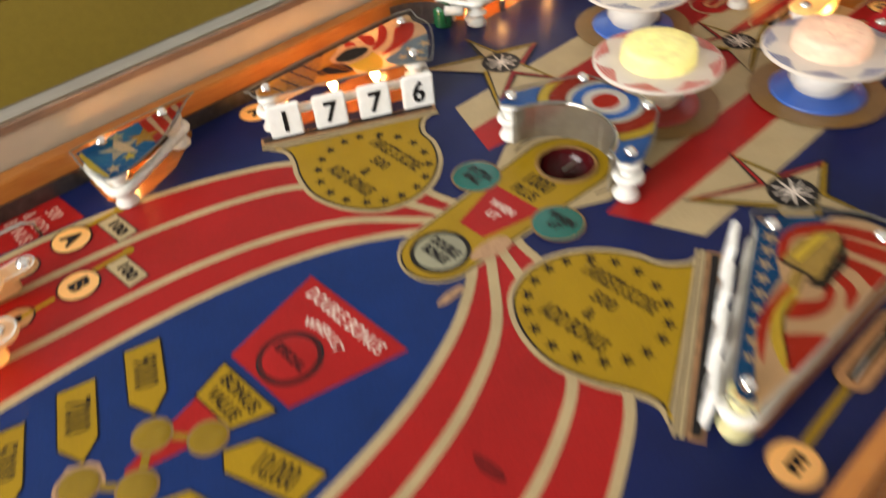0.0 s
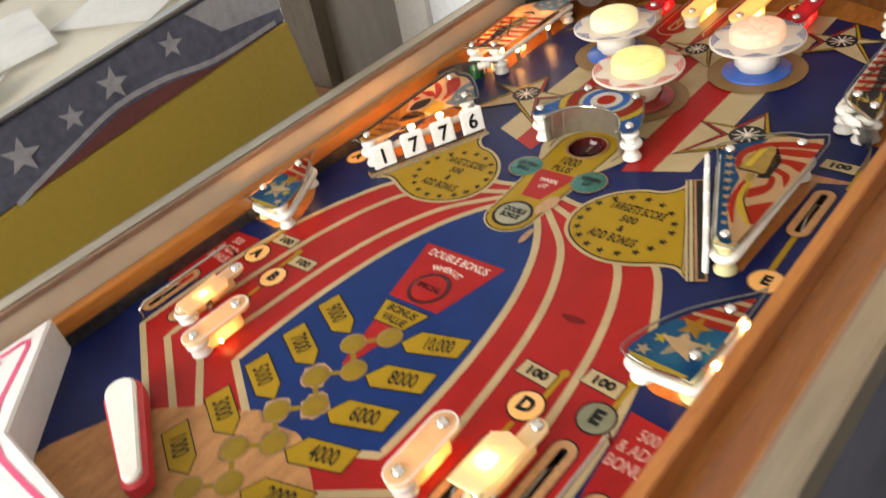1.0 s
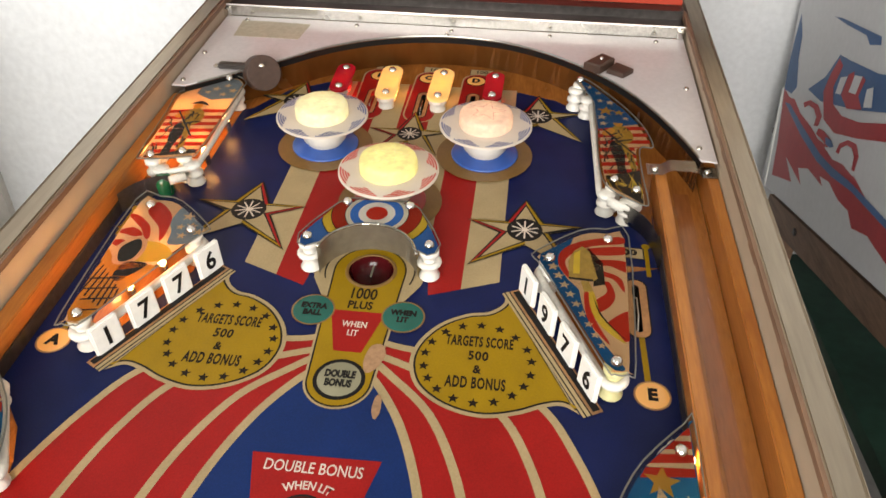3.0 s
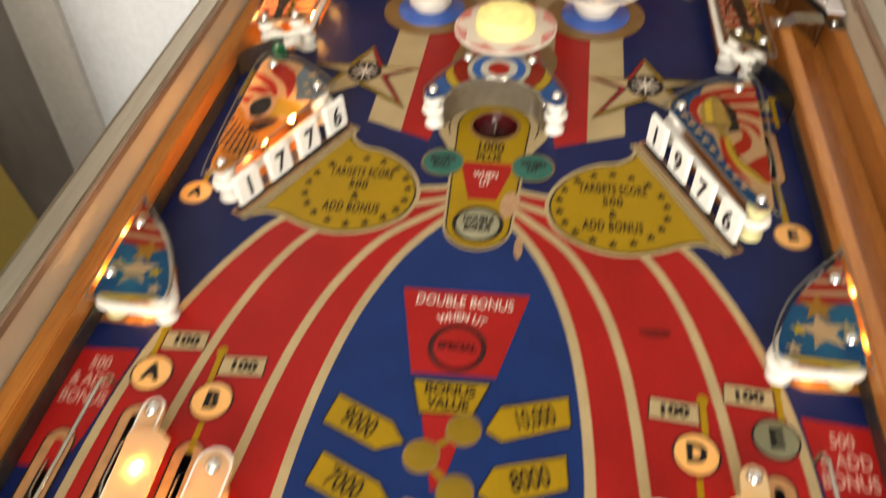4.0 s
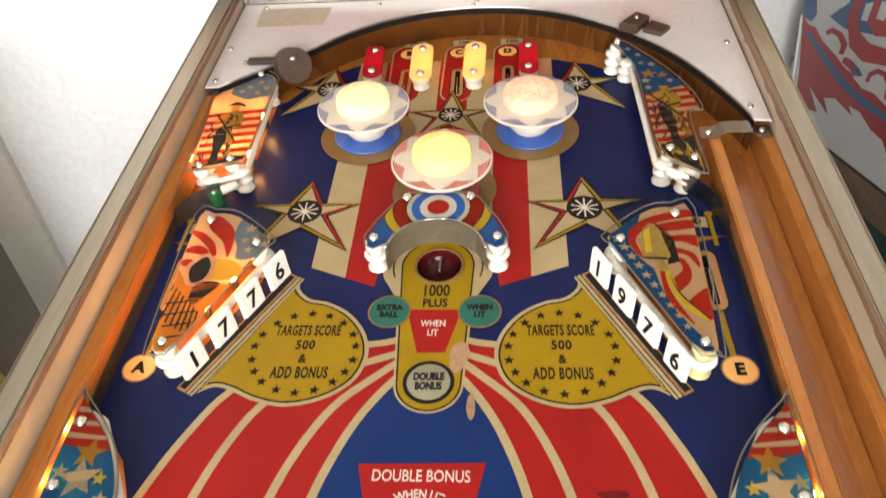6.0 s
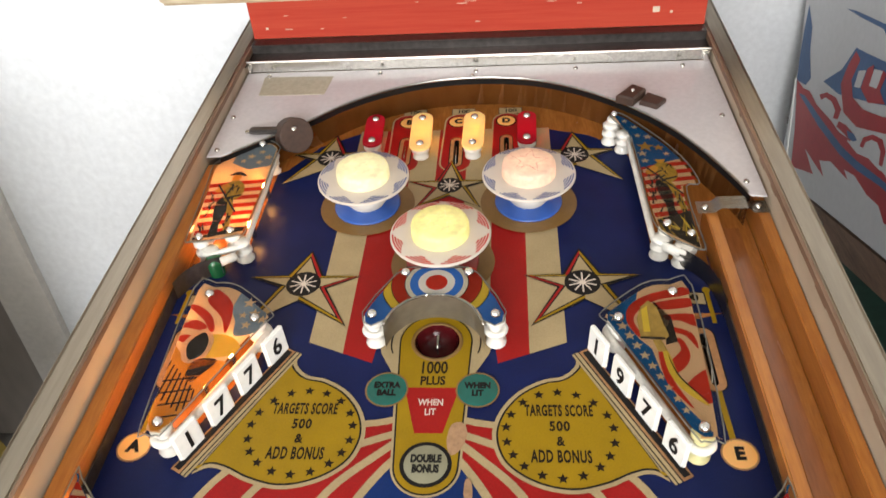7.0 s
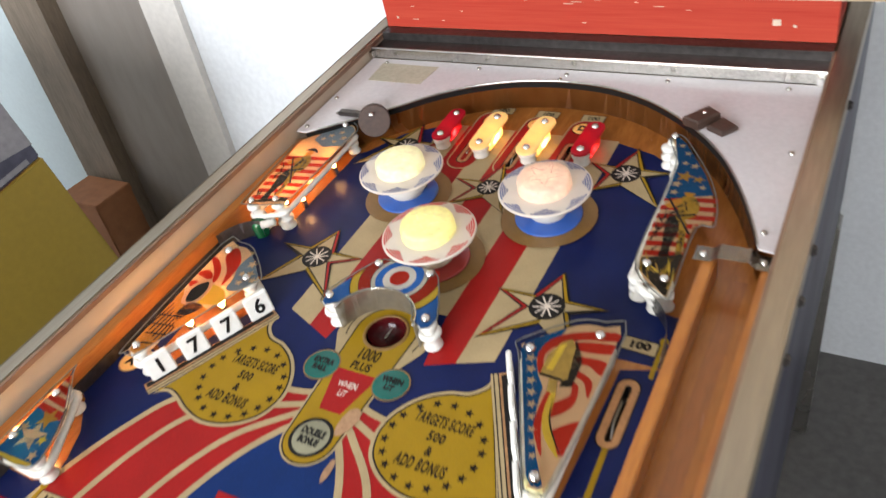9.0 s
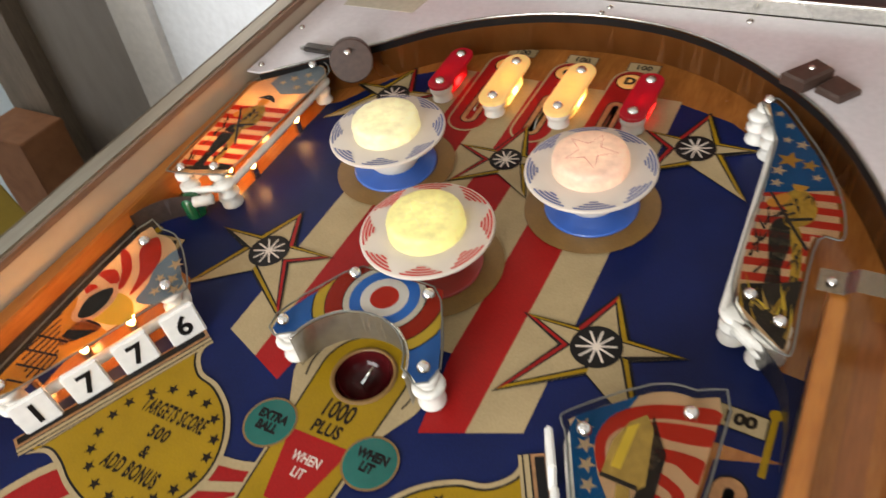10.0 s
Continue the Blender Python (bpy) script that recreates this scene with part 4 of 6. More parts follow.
for x, y in ((-0.245, 0.355), (-0.245, 0.42), (-0.225, 0.512), (-0.09, 0.512), (0.024, 0.511), (0.14, 0.511), (0.262, 0.511), (0.283, 0.40), (0.281, 0.284), (0.02, 0.5005)):
    screw("screw", x, y, 0.0365, 0.0028, plate, STEEL)

chan = thing("glass_channel", (0.02, 0.54, 0.036), "steel channel that holds the rear of the glass", "channel")
part("front_strip", box(-0.2545, 0.5235, 0.0365, 0.2955, 0.526, 0.0490, 0.0006), STEEL, chan)
part("bright_lip", tube([(-0.2545, 0.5255, 0.0495), (0.2955, 0.5255, 0.0495)], 0.0016), SMOKED, chan)
part("dark_web", box(-0.2545, 0.527, 0.0365, 0.2955, 0.556, 0.0455), DARKSTEEL, chan)
part("rear_strip", box(-0.2545, 0.556, 0.0365, 0.2955, 0.5735, 0.0560, 0.0006), DARKSTEEL, chan)
for x in (-0.21, -0.06, 0.09, 0.24):
    ob = part("screw", lathe([(0.0024, 0), (0.0016, 0.0012), (0, 0.0015)], n=10), CHROME, chan)
    ob.matrix_local = Matrix.Translation((x - 0.02, 0.5232 - 0.54, 0.0435 - 0.036)) @ pose(0, 0, 0, 90, 0, 0)
    BASE[ob] = Vector((0, 0, 0))
for x in (-0.2525, 0.2895):
    part("corner_clip", box(x - 0.003, 0.517, 0.037, x + 0.003, 0.5235, 0.047, 0.0008), CHROME, chan)

# ---- the head ----
HC = 0.0215
HY, HZ = 0.521, 0.1245
head = thing("backbox", (HC, HY, HZ), "weathered cream backbox with faded red and blue stripes and a star", "backbox")
part("body", box(HC - 0.359, HY, HZ, HC + 0.359, 0.655, 0.81, 0.004), HEADCREAM, head, "peeling cream paint on wood")
part("pedestal", box(XL + 0.002, 0.574, 0.0565, XR - 0.002, 0.655, HZ - 0.0003), HEADRED, head, "faded red painted pedestal")
for i in range(16):
    rng = random.Random(500 + i)
    x, z = rng.uniform(-0.22, 0.26), rng.uniform(0.060, 0.118)
    w = rng.uniform(0.001, 0.014) * (0.4 if z > 0.104 else 1)
    part("paint_chip", box(x, 0.5733, z, x + w, 0.5745, z + rng.uniform(0.0003, 0.0008)), CHIPS, head)
for x, z, r in ((0.2368, 0.078, 0.004), (0.2546, 0.074, 0.0016), (-0.235, 0.070, 0.0015)):
    part("paint_chip", box(x - r, 0.5731, z - r, x + r, 0.5745, z + r * 0.7), CHIPS, head)


def head_face(name, pts, depth, mat):
    bm = bmesh.new()
    vs = [bm.verts.new((x, HY - depth, z)) for x, z in pts]
    bm.faces.new(vs)
    return part(name, bm, mat, head)


for s in (-1, 1):
    for nm, a, b, m in (("red_stripe", 0.231, 0.203, HEADRED), ("blue_stripe", 0.199, 0.171, HEADBLUE), ("red_stripe", 0.159, 0.132, HEADRED)):
        z0 = HZ + 0.006
        head_face(nm, [(HC + s * a, z0), (HC + s * b, z0), (HC + s * (b + 0.09), z0 + 0.12), (HC + s * (a + 0.09), z0 + 0.12)], 0.0008, m)
head_face("blue_field", [(HC - 0.121, HZ + 0.006), (HC + 0.121, HZ + 0.006), (HC + 0.211, HZ + 0.132), (HC - 0.211, HZ + 0.132)], 0.0008, HEADBLUE)
sp = star(HC, HZ + 0.054, 0.062, 0.026)
bm = bmesh.new()
vs = [bm.verts.new((p.x, HY - 0.0014, p.y)) for p in sp]
for t in tessellate_polygon([[Vector((p.x, p.y, 0)) for p in sp]]):
    bm.faces.new([vs[i] for i in t])
part("star", bm, HEADCREAM, head, "cream star")
for i in range(70):
    rng = random.Random(900 + i)
    x, z = HC + rng.uniform(-0.355, 0.33), HZ + rng.uniform(0.002, 0.09)
    if abs(x - HC) > 0.24 or rng.random() < 0.6:
        w, h = rng.uniform(0.004, 0.030), rng.uniform(0.0004, 0.0013)
        part("peel", box(x, HY - 0.0016, z, x + w, HY - 0.0008, z + h), PLANK if abs(x - HC) > 0.24 else CHIPS, head)

# ---- small fittings ----
def post(x, y, h=0.030, mat=None, name="rubber_post", r=0.0085, top=0.0):
    p = thing(name, (x, y, 0.0016), "white plastic post holding a rubber ring", "post", "playfield posts")
    prof = [(r, 0.0016), (r * 1.02, 0.003), (r * 0.80, 0.006), (r * 0.66, h * 0.40), (r * 1.0, h * 0.46), (r * 1.0, h * 0.56), (r * 0.62, h * 0.60), (r * 0.62, h * 0.78), (r * 0.95, h * 0.82), (r * 0.95, h * 0.94), (r * 0.5, h), (0, h)]
    part("body", lathe(prof, (x, y, 0), 20), mat or WHITEPL, p, smooth=True)
    return p


def ring(pts, z, r=0.0030, label="white rubber ring stretched round posts"):
    e = thing("rubber_ring", (pts[0].x, pts[0].y, z), label, "rubber ring", "rubber rings")
    part("band", tube([(p.x, p.y, z) for p in pts], r, True), RUBBER, e, smooth=True)


def hull_ring(centres, r):
    """The outline of a band round posts, in order, anticlockwise."""
    out, m = [], len(centres)
    for i in range(m):
        p, a, b = Vector(centres[i]), Vector(centres[i - 1]), Vector(centres[(i + 1) % m])
        d1, d2 = (p - a), (b - p)
        a1, a2 = math.degrees(math.atan2(d1.y, d1.x)) - 90, math.degrees(math.atan2(d2.y, d2.x)) - 90
        while a2 < a1:
            a2 += 360
        out += arc(p.x, p.y, r, a1, a2, 8)
    return out


def bulb(x, y, z, r=0.0042, mat=None):
    b = thing("lamp_bulb", (x, y, 0.0016), "small lit glass bulb glowing warm orange", "bulb", "playfield lamps")
    part("socket", lathe([(r * 0.9, 0.0016), (r * 0.9, max(z - r, 0.003)), (r * 0.5, max(z - r * 0.8, 0.0035))], (x, y, 0), 12), STEEL, b)
    part("glass", lathe([(0, z - r), (r * 0.7, z - r * 0.7), (r, z), (r * 0.7, z + r * 0.7), (0, z + r)], (x, y, 0), 12), mat or BULB, b, smooth=True)


def printed(parent, name, pts, z, mat):
    pts = [Vector((*q, 0)[:3]) for q in pts]
    return part(name, flat(pts, z, cut=False), mat, parent)


def clipped(pts, region):
    """The part of a convex or plain outline that lies in a convex region."""
    out = [Vector((*q, 0)[:3]) for q in pts]
    reg = [Vector((*q, 0)[:3]) for q in region]
    area = sum(a.x * b.y - b.x * a.y for a, b in zip(reg, reg[1:] + reg[:1]))
    if area < 0:
        reg.reverse()
    for a, b in zip(reg, reg[1:] + reg[:1]):
        res, e = [], b - a
        side = lambda p: e.x * (p.y - a.y) - e.y * (p.x - a.x)
        for i, p in enumerate(out):
            q = out[i - 1]
            sp_, sq = side(p), side(q)
            if (sp_ >= 0) != (sq >= 0):
                res.append(q + (p - q) * (sq / (sq - sp_)))
            if sp_ >= 0:
                res.append(p)
        out = res
        if len(out) < 3:
            return []
    return out


def cover(name, outline, z, label, screws, posts_h=0.030):
    c = thing(name, (*outline[0][:2], z), label, "plastic cover", "plastic covers")
    o = [Vector((*q, 0)[:3]) for q in outline]
    part("sheet", slab(o, z, z + 0.0022, 0.0003), ACRYLIC, c, "clear acrylic sheet")
    part("edge", tube([(p.x, p.y, z + 0.0012) for p in o], 0.0006, True, 6), RIM, c, "pale polished edge", smooth=True)
    for x, y in screws:
        bm = lathe([(0.0042, z + 0.0024), (0.0042, z + 0.0034), (0.0036, z + 0.0050), (0.0018, z + 0.0066), (0, z + 0.0070)], (x, y, 0), 14)
        part("acorn_nut", bm, CHROME, c, smooth=True)
    return c


PZ = 0.0312
FZ = PZ - 0.0004


# target banks: cover, posts, band, four targets
for s, digits in ((-1, "1776"), (1, "6791")):
    X = lambda x: -s * x
    pts = [(-0.208, 0.150), (-0.190, 0.1565), (-0.168, 0.152), (-0.134, 0.122), (-0.133, 0.113), (-0.141, 0.100), (-0.182, 0.009), (-0.189, 0.0005), (-0.198, 0.001), (-0.204, 0.012)]
    o = curve_points(pts, 3, True)
    if s > 0:
        o = flip(o)
    nuts = [(X(-0.191), 0.141), (X(-0.145), 0.113), (X(-0.191), 0.0105)]
    lab = "clear plastic cover printed with a tricorn hat and red rays" if s < 0 else "clear plastic cover printed with a bronze bell, stars and red rays"
    c = cover("target_cover", [(p.x, p.y) for p in o], PZ, lab, nuts)
    reg = shrunk(o, 0.003)
    hullreg = [(X(x), y) for x, y in ((-0.205, 0.148), (-0.190, 0.1525), (-0.168, 0.148), (-0.138, 0.121), (-0.137, 0.113), (-0.184, 0.011), (-0.190, 0.005), (-0.196, 0.005), (-0.201, 0.014))]
    printed(c, "ground", shrunk(o, 0.004), FZ, PRINTLITCREAM)

    def shape(name, pts, level, mat, rounded=True):
        q = [(p.x, p.y) for p in curve_points(pts, 4, True)] if rounded else pts
        q = clipped(q, hullreg)
        if len(q) > 2:
            printed(c, name, q, FZ + 0.0001 * level, mat)

    if s < 0:
        shape("sky", [(-0.168, 0.128), (-0.160, 0.150), (-0.128, 0.120), (-0.135, 0.104), (-0.158, 0.096), (-0.162, 0.112)], 1, PRINTSKY)
        for sx, sy, R in ((-0.155, 0.133, 0.006), (-0.148, 0.121, 0.0055), (-0.140, 0.114, 0.005), (-0.157, 0.119, 0.004), (-0.152, 0.108, 0.0045)):
            printed(c, "star", star(sx, sy, R, R * 0.4), FZ + 0.0003, PRINTLITCREAM)
        shape("red_stripe", [(-0.192, 0.136), (-0.188, 0.150), (-0.171, 0.135), (-0.166, 0.116), (-0.167, 0.099), (-0.175, 0.117)], 2, PRINTRED)
        shape("red_stripe", [(-0.206, 0.130), (-0.197, 0.130), (-0.183, 0.118), (-0.177, 0.104), (-0.180, 0.101), (-0.189, 0.114)], 2, PRINTRED)
        shape("red_stripe", [(-0.206, 0.107), (-0.196, 0.114), (-0.185, 0.108), (-0.185, 0.102), (-0.195, 0.104)], 2, PRINTRED)
        shape("red_stripe", [(-0.206, 0.094), (-0.199, 0.098), (-0.193, 0.095), (-0.197, 0.089)], 2, PRINTRED)
        shape("drum", [(-0.210, 0.085), (-0.190, 0.072), (-0.160, 0.070), (-0.155, 0.055), (-0.185, -0.005), (-0.21, -0.01)], 1.2, PRINTORANGE)
        shape("cheek", [(-0.184, 0.076), (-0.178, 0.097), (-0.160, 0.095), (-0.150, 0.082), (-0.163, 0.074)], 2.5, PRINTYELLOW)
        shape("hat_brim", [(-0.192, 0.069), (-0.198, 0.089), (-0.185, 0.104), (-0.174, 0.092), (-0.177, 0.072)], 3, PRINTLITCREAM)
        shape("hat", [(-0.189, 0.072), (-0.194, 0.088), (-0.184, 0.100), (-0.1775, 0.089), (-0.180, 0.075)], 4, PRINTBLACK)
        shape("shade", [(-0.186, 0.055), (-0.183, 0.071), (-0.165, 0.071), (-0.174, 0.056), (-0.180, 0.049)], 4, PRINTBLACK)
        for k in range(11):
            u0, v0 = -0.206 + 0.0038 * k, 0.074 - 0.004 * k
            u1, v1 = u0 - 0.006 + 0.001 * k, v0 - 0.034 + 0.001 * k
            shape("drum_line", [(u0, v0), (u0 + 0.0013, v0), (u1 + 0.0016, v1), (u1, v1)], 5, PRINTBLACK, False)
        for k in range(4):
            shape("drum_line", [(-0.206 + 0.004 * k, 0.050 - 0.011 * k), (-0.178 + 0.002 * k, 0.054 - 0.011 * k), (-0.178 + 0.002 * k, 0.0525 - 0.011 * k), (-0.206 + 0.004 * k, 0.0483 - 0.011 * k)], 5.2, PRINTBLACK, False)
    else:
        shape("sky", [(0.125, 0.140), (0.166, 0.152), (0.161, 0.133), (0.152, 0.120), (0.152, 0.107), (0.159, 0.093), (0.167, 0.083), (0.170, 0.063), (0.177, 0.041), (0.186, 0.025), (0.197, 0.008), (0.190, -0.010), (0.165, 0.020), (0.13, 0.09)], 1, PRINTBLUE, False)
        for k in range(10):
            R = 0.0052 - 0.0002 * k
            printed(c, "star", star(0.1435 + 0.0043 * k, 0.1165 - 0.0100 * k, R, R * 0.42, turn=84), FZ + 0.0003, PRINTLITCREAM)
        shape("rim_stripe", [(0.206, 0.150), (0.174, 0.142), (0.156, 0.129), (0.1515, 0.112), (0.158, 0.096), (0.161, 0.098), (0.157, 0.113), (0.164, 0.125), (0.179, 0.135), (0.204, 0.141)], 2, PRINTRED)
        shape("red_stripe", [(0.174, 0.131), (0.203, 0.137), (0.205, 0.128), (0.180, 0.124)], 2, PRINTRED)
        shape("red_stripe", [(0.181, 0.118), (0.203, 0.119), (0.204, 0.106), (0.192, 0.112), (0.184, 0.112)], 2, PRINTRED)
        shape("red_stripe", [(0.184, 0.106), (0.199, 0.099), (0.201, 0.083), (0.194, 0.096), (0.186, 0.100)], 2, PRINTRED)
        shape("red_stripe", [(0.186, 0.093), (0.188, 0.082), (0.178, 0.070), (0.178, 0.058), (0.189, 0.066), (0.194, 0.078), (0.191, 0.092)], 2, PRINTRED)
        shape("red_stripe", [(0.185, 0.046), (0.204, 0.064), (0.206, 0.045), (0.199, 0.032)], 2, PRINTRED)
        shape("red_tail", [(0.171, 0.080), (0.172, 0.055), (0.178, 0.041), (0.188, 0.028), (0.178, 0.053), (0.176, 0.076)], 3, PRINTRED)
        shape("gold_tail", [(0.1745, 0.080), (0.176, 0.060), (0.184, 0.043), (0.199, 0.030), (0.190, 0.045), (0.182, 0.060), (0.1785, 0.080)], 3.2, PRINTYELLOW)
        shape("tail_line", [(0.1775, 0.078), (0.182, 0.060), (0.190, 0.046), (0.200, 0.033), (0.1905, 0.0435), (0.181, 0.059)], 3.6, PRINTBLACK)
        shape("bell_shade", [(0.174, 0.135), (0.186, 0.115), (0.187, 0.090), (0.178, 0.087), (0.179, 0.100)], 4, PRINTBLACK, False)
        shape("bell", [(0.171, 0.134), (0.1765, 0.127), (0.1815, 0.096), (0.178, 0.092), (0.160, 0.093), (0.1595, 0.114), (0.164, 0.127)], 5, PRINTBRONZE, False)
        shape("bell_glint", [(0.164, 0.124), (0.169, 0.128), (0.168, 0.100), (0.163, 0.100)], 5.5, PRINTYELLOW, False)
        shape("bell_lip", [(0.1595, 0.0955), (0.178, 0.0945), (0.1782, 0.0920), (0.1597, 0.0932)], 6, PRINTBLACK, False)
        shape("clapper", [(0.1685, 0.092), (0.175, 0.092), (0.178, 0.081), (0.171, 0.080)], 4.5, PRINTBRONZE, False)
    for x, y in nuts:
        post(x, y, 0.0305, CREAMPL if y < 0.05 and s > 0 else None)
    cs = [(X(-0.191), 0.141), (X(-0.191), 0.0105), (X(-0.145), 0.113)]
    if s > 0:
        cs = cs[::-1]
    ring(hull_ring([Vector((*q, 0)) for q in cs], 0.0075), 0.0165, 0.0036)
    for k, ch in enumerate(digits):
        cx, cy = 0.1735 - 0.0150 * k, 0.0105 + 0.0300 * k
        n2 = Vector((s * -0.894, -0.447, 0))
        along = Vector((s * -0.447, 0.894, 0))
        ctr = Vector((s * cx, cy, 0)) - n2 * 0.0015
        tg = thing("drop_target", (ctr.x, ctr.y, 0.0), "white drop target with a black digit on its face", "drop target", "drop targets")
        lean = Vector((0, 0, 1)) - n2 * 0.04
        right_v = along if s < 0 else -along
        mtx = Matrix.Translation(ctr) @ Matrix((right_v, lean, n2)).transposed().to_4x4()
        bm = box(-0.0122, -0.004, -0.0022, 0.0122, 0.0268, 0.0022, 0.0012)
        bmesh.ops.transform(bm, matrix=mtx, verts=bm.verts)
        part("face", bm, TARGETWHITE, tg)
        lettering(ch, 0, 0, 0, 0.0228, BLACK, tg, name="digit", squeeze=0.90, bold=0.028, upright=mtx @ Matrix.Translation((0, 0.0128, 0.0025)))
for y in (0.03, 0.075, 0.125):
    bulb(-0.2040, y, 0.014, 0.0036)
bulb(-0.231, 0.255, 0.014, 0.0036)
bulb(-0.231, 0.315, 0.014, 0.0036)
bulb(-0.177, 0.058, 0.021, 0.0040)
bulb(-0.163, 0.088, 0.021, 0.0040)

CURVED = material("hazy_plastic", (0.50, 0.46, 0.38), 0.3, mottle=0.12, grain=120, coat=0.3)
see = CURVED.node_tree.nodes.new("ShaderNodeBsdfTransparent")
haze = CURVED.node_tree.nodes.new("ShaderNodeMixShader")
see.inputs["Color"].default_value = (0.86, 0.82, 0.74, 1)
haze.inputs[0].default_value = 0.36
CURVED.node_tree.links.new(CURVED.node_tree.nodes["Principled BSDF"].outputs[0], haze.inputs[1])
CURVED.node_tree.links.new(see.outputs[0], haze.inputs[2])
CURVED.node_tree.links.new(haze.outputs[0], CURVED.node_tree.nodes["Material Output"].inputs[0])
# the bullseye cover over the saucer
outer = [(-0.058, 0.121), (-0.056, 0.110), (-0.049, 0.106), (-0.043, 0.110)] + [(p.x, p.y) for p in arc(0, 0.103, 0.0385, 165, 15, 14)] + [(0.043, 0.110), (0.049, 0.106), (0.056, 0.110), (0.058, 0.121), (0.050, 0.140), (0.035, 0.166), (0.026, 0.174), (0.0, 0.176), (-0.026, 0.174), (-0.035, 0.166), (-0.050, 0.140)]
nuts = [(-0.0495, 0.117), (0.0495, 0.117), (-0.027, 0.166), (0.027, 0.166)]
c = cover("bullseye_cover", outer, PZ, "clear horseshoe plastic cover printed with a bullseye", nuts)
for R, m, lv in ((0.075, PRINTBRIGHT, 0), (0.0465, PRINTBLACK, 1), (0.0455, PRINTYELLOW, 2), (0.0385, PRINTBLACK, 3), (0.0378, PRINTRED, 4), (0.0272, PRINTBLACK, 5), (0.0264, PRINTWHITE, 6), (0.0225, PRINTBRIGHT, 7), (0.0155, PRINTWHITE, 8), (0.0092, PRINTRED, 9)):
    reg = shrunk(outer, 0.0016)
    cc = Vector((0, 0.1565))
    pts = []
    for p in reg:
        d = Vector((p.x, p.y)) - cc
        q = cc + d * min(1.0, R / max(d.length, 1e-6))
        pts.append(Vector((q.x, q.y, 0)))
    if R < 0.017:
        pts = circle(0, 0.1565, R, 32)
    elif R < 0.07:
        ck = [Vector((0, 0.1565, 0)) + (v - Vector((0, 0.1565, 0))) for v in circle(0, 0.1565, R, 64)]
        low = lambda x: 0.103 + math.sqrt(max(0.0400 ** 2 - x * x, 0)) if abs(x) < 0.040 else 0.109
        pts = [Vector((v.x, min(max(v.y, low(v.x) - 0.0 if abs(v.x) < 0.040 else 0.109), 0.1742), 0)) for v in ck]
        lim = lambda y: 0.0555 if y < 0.121 else 0.0555 - (y - 0.121) * 0.44
        pts = [Vector((max(-lim(v.y), min(lim(v.y), v.x)), v.y, 0)) for v in pts]
    printed(c, "target_ring", pts, FZ + 0.00006 * lv, m)
part("curved_wall", (lambda b: (bmesh.ops.solidify(b, geom=b.faces[:], thickness=0.001), b)[1])((lambda b, pr: ([b.faces.new((pr[i][0], pr[i + 1][0], pr[i + 1][1], pr[i][1])) for i in range(len(pr) - 1)], b)[1])(*(lambda b: (b, [(b.verts.new((p.x, p.y, 0.002)), b.verts.new((p.x, p.y, PZ - 0.001))) for p in arc(0, 0.103, 0.041, 172, 8, 40)]))(bmesh.new()))), CURVED, c, "curved hazy plastic wall", smooth=True)
part("wall_rim", tube([(p.x, p.y, PZ - 0.0012) for p in arc(0, 0.103, 0.0405, 172, 8, 40)], 0.0012), CHROME, c, "bright rolled rim", smooth=True)
for x, y in nuts[:2]:
    post(x, y, 0.0305)
    ring(circle(x, y, 0.0075, 16), 0.0165, 0.0028, "white rubber ring on a post")

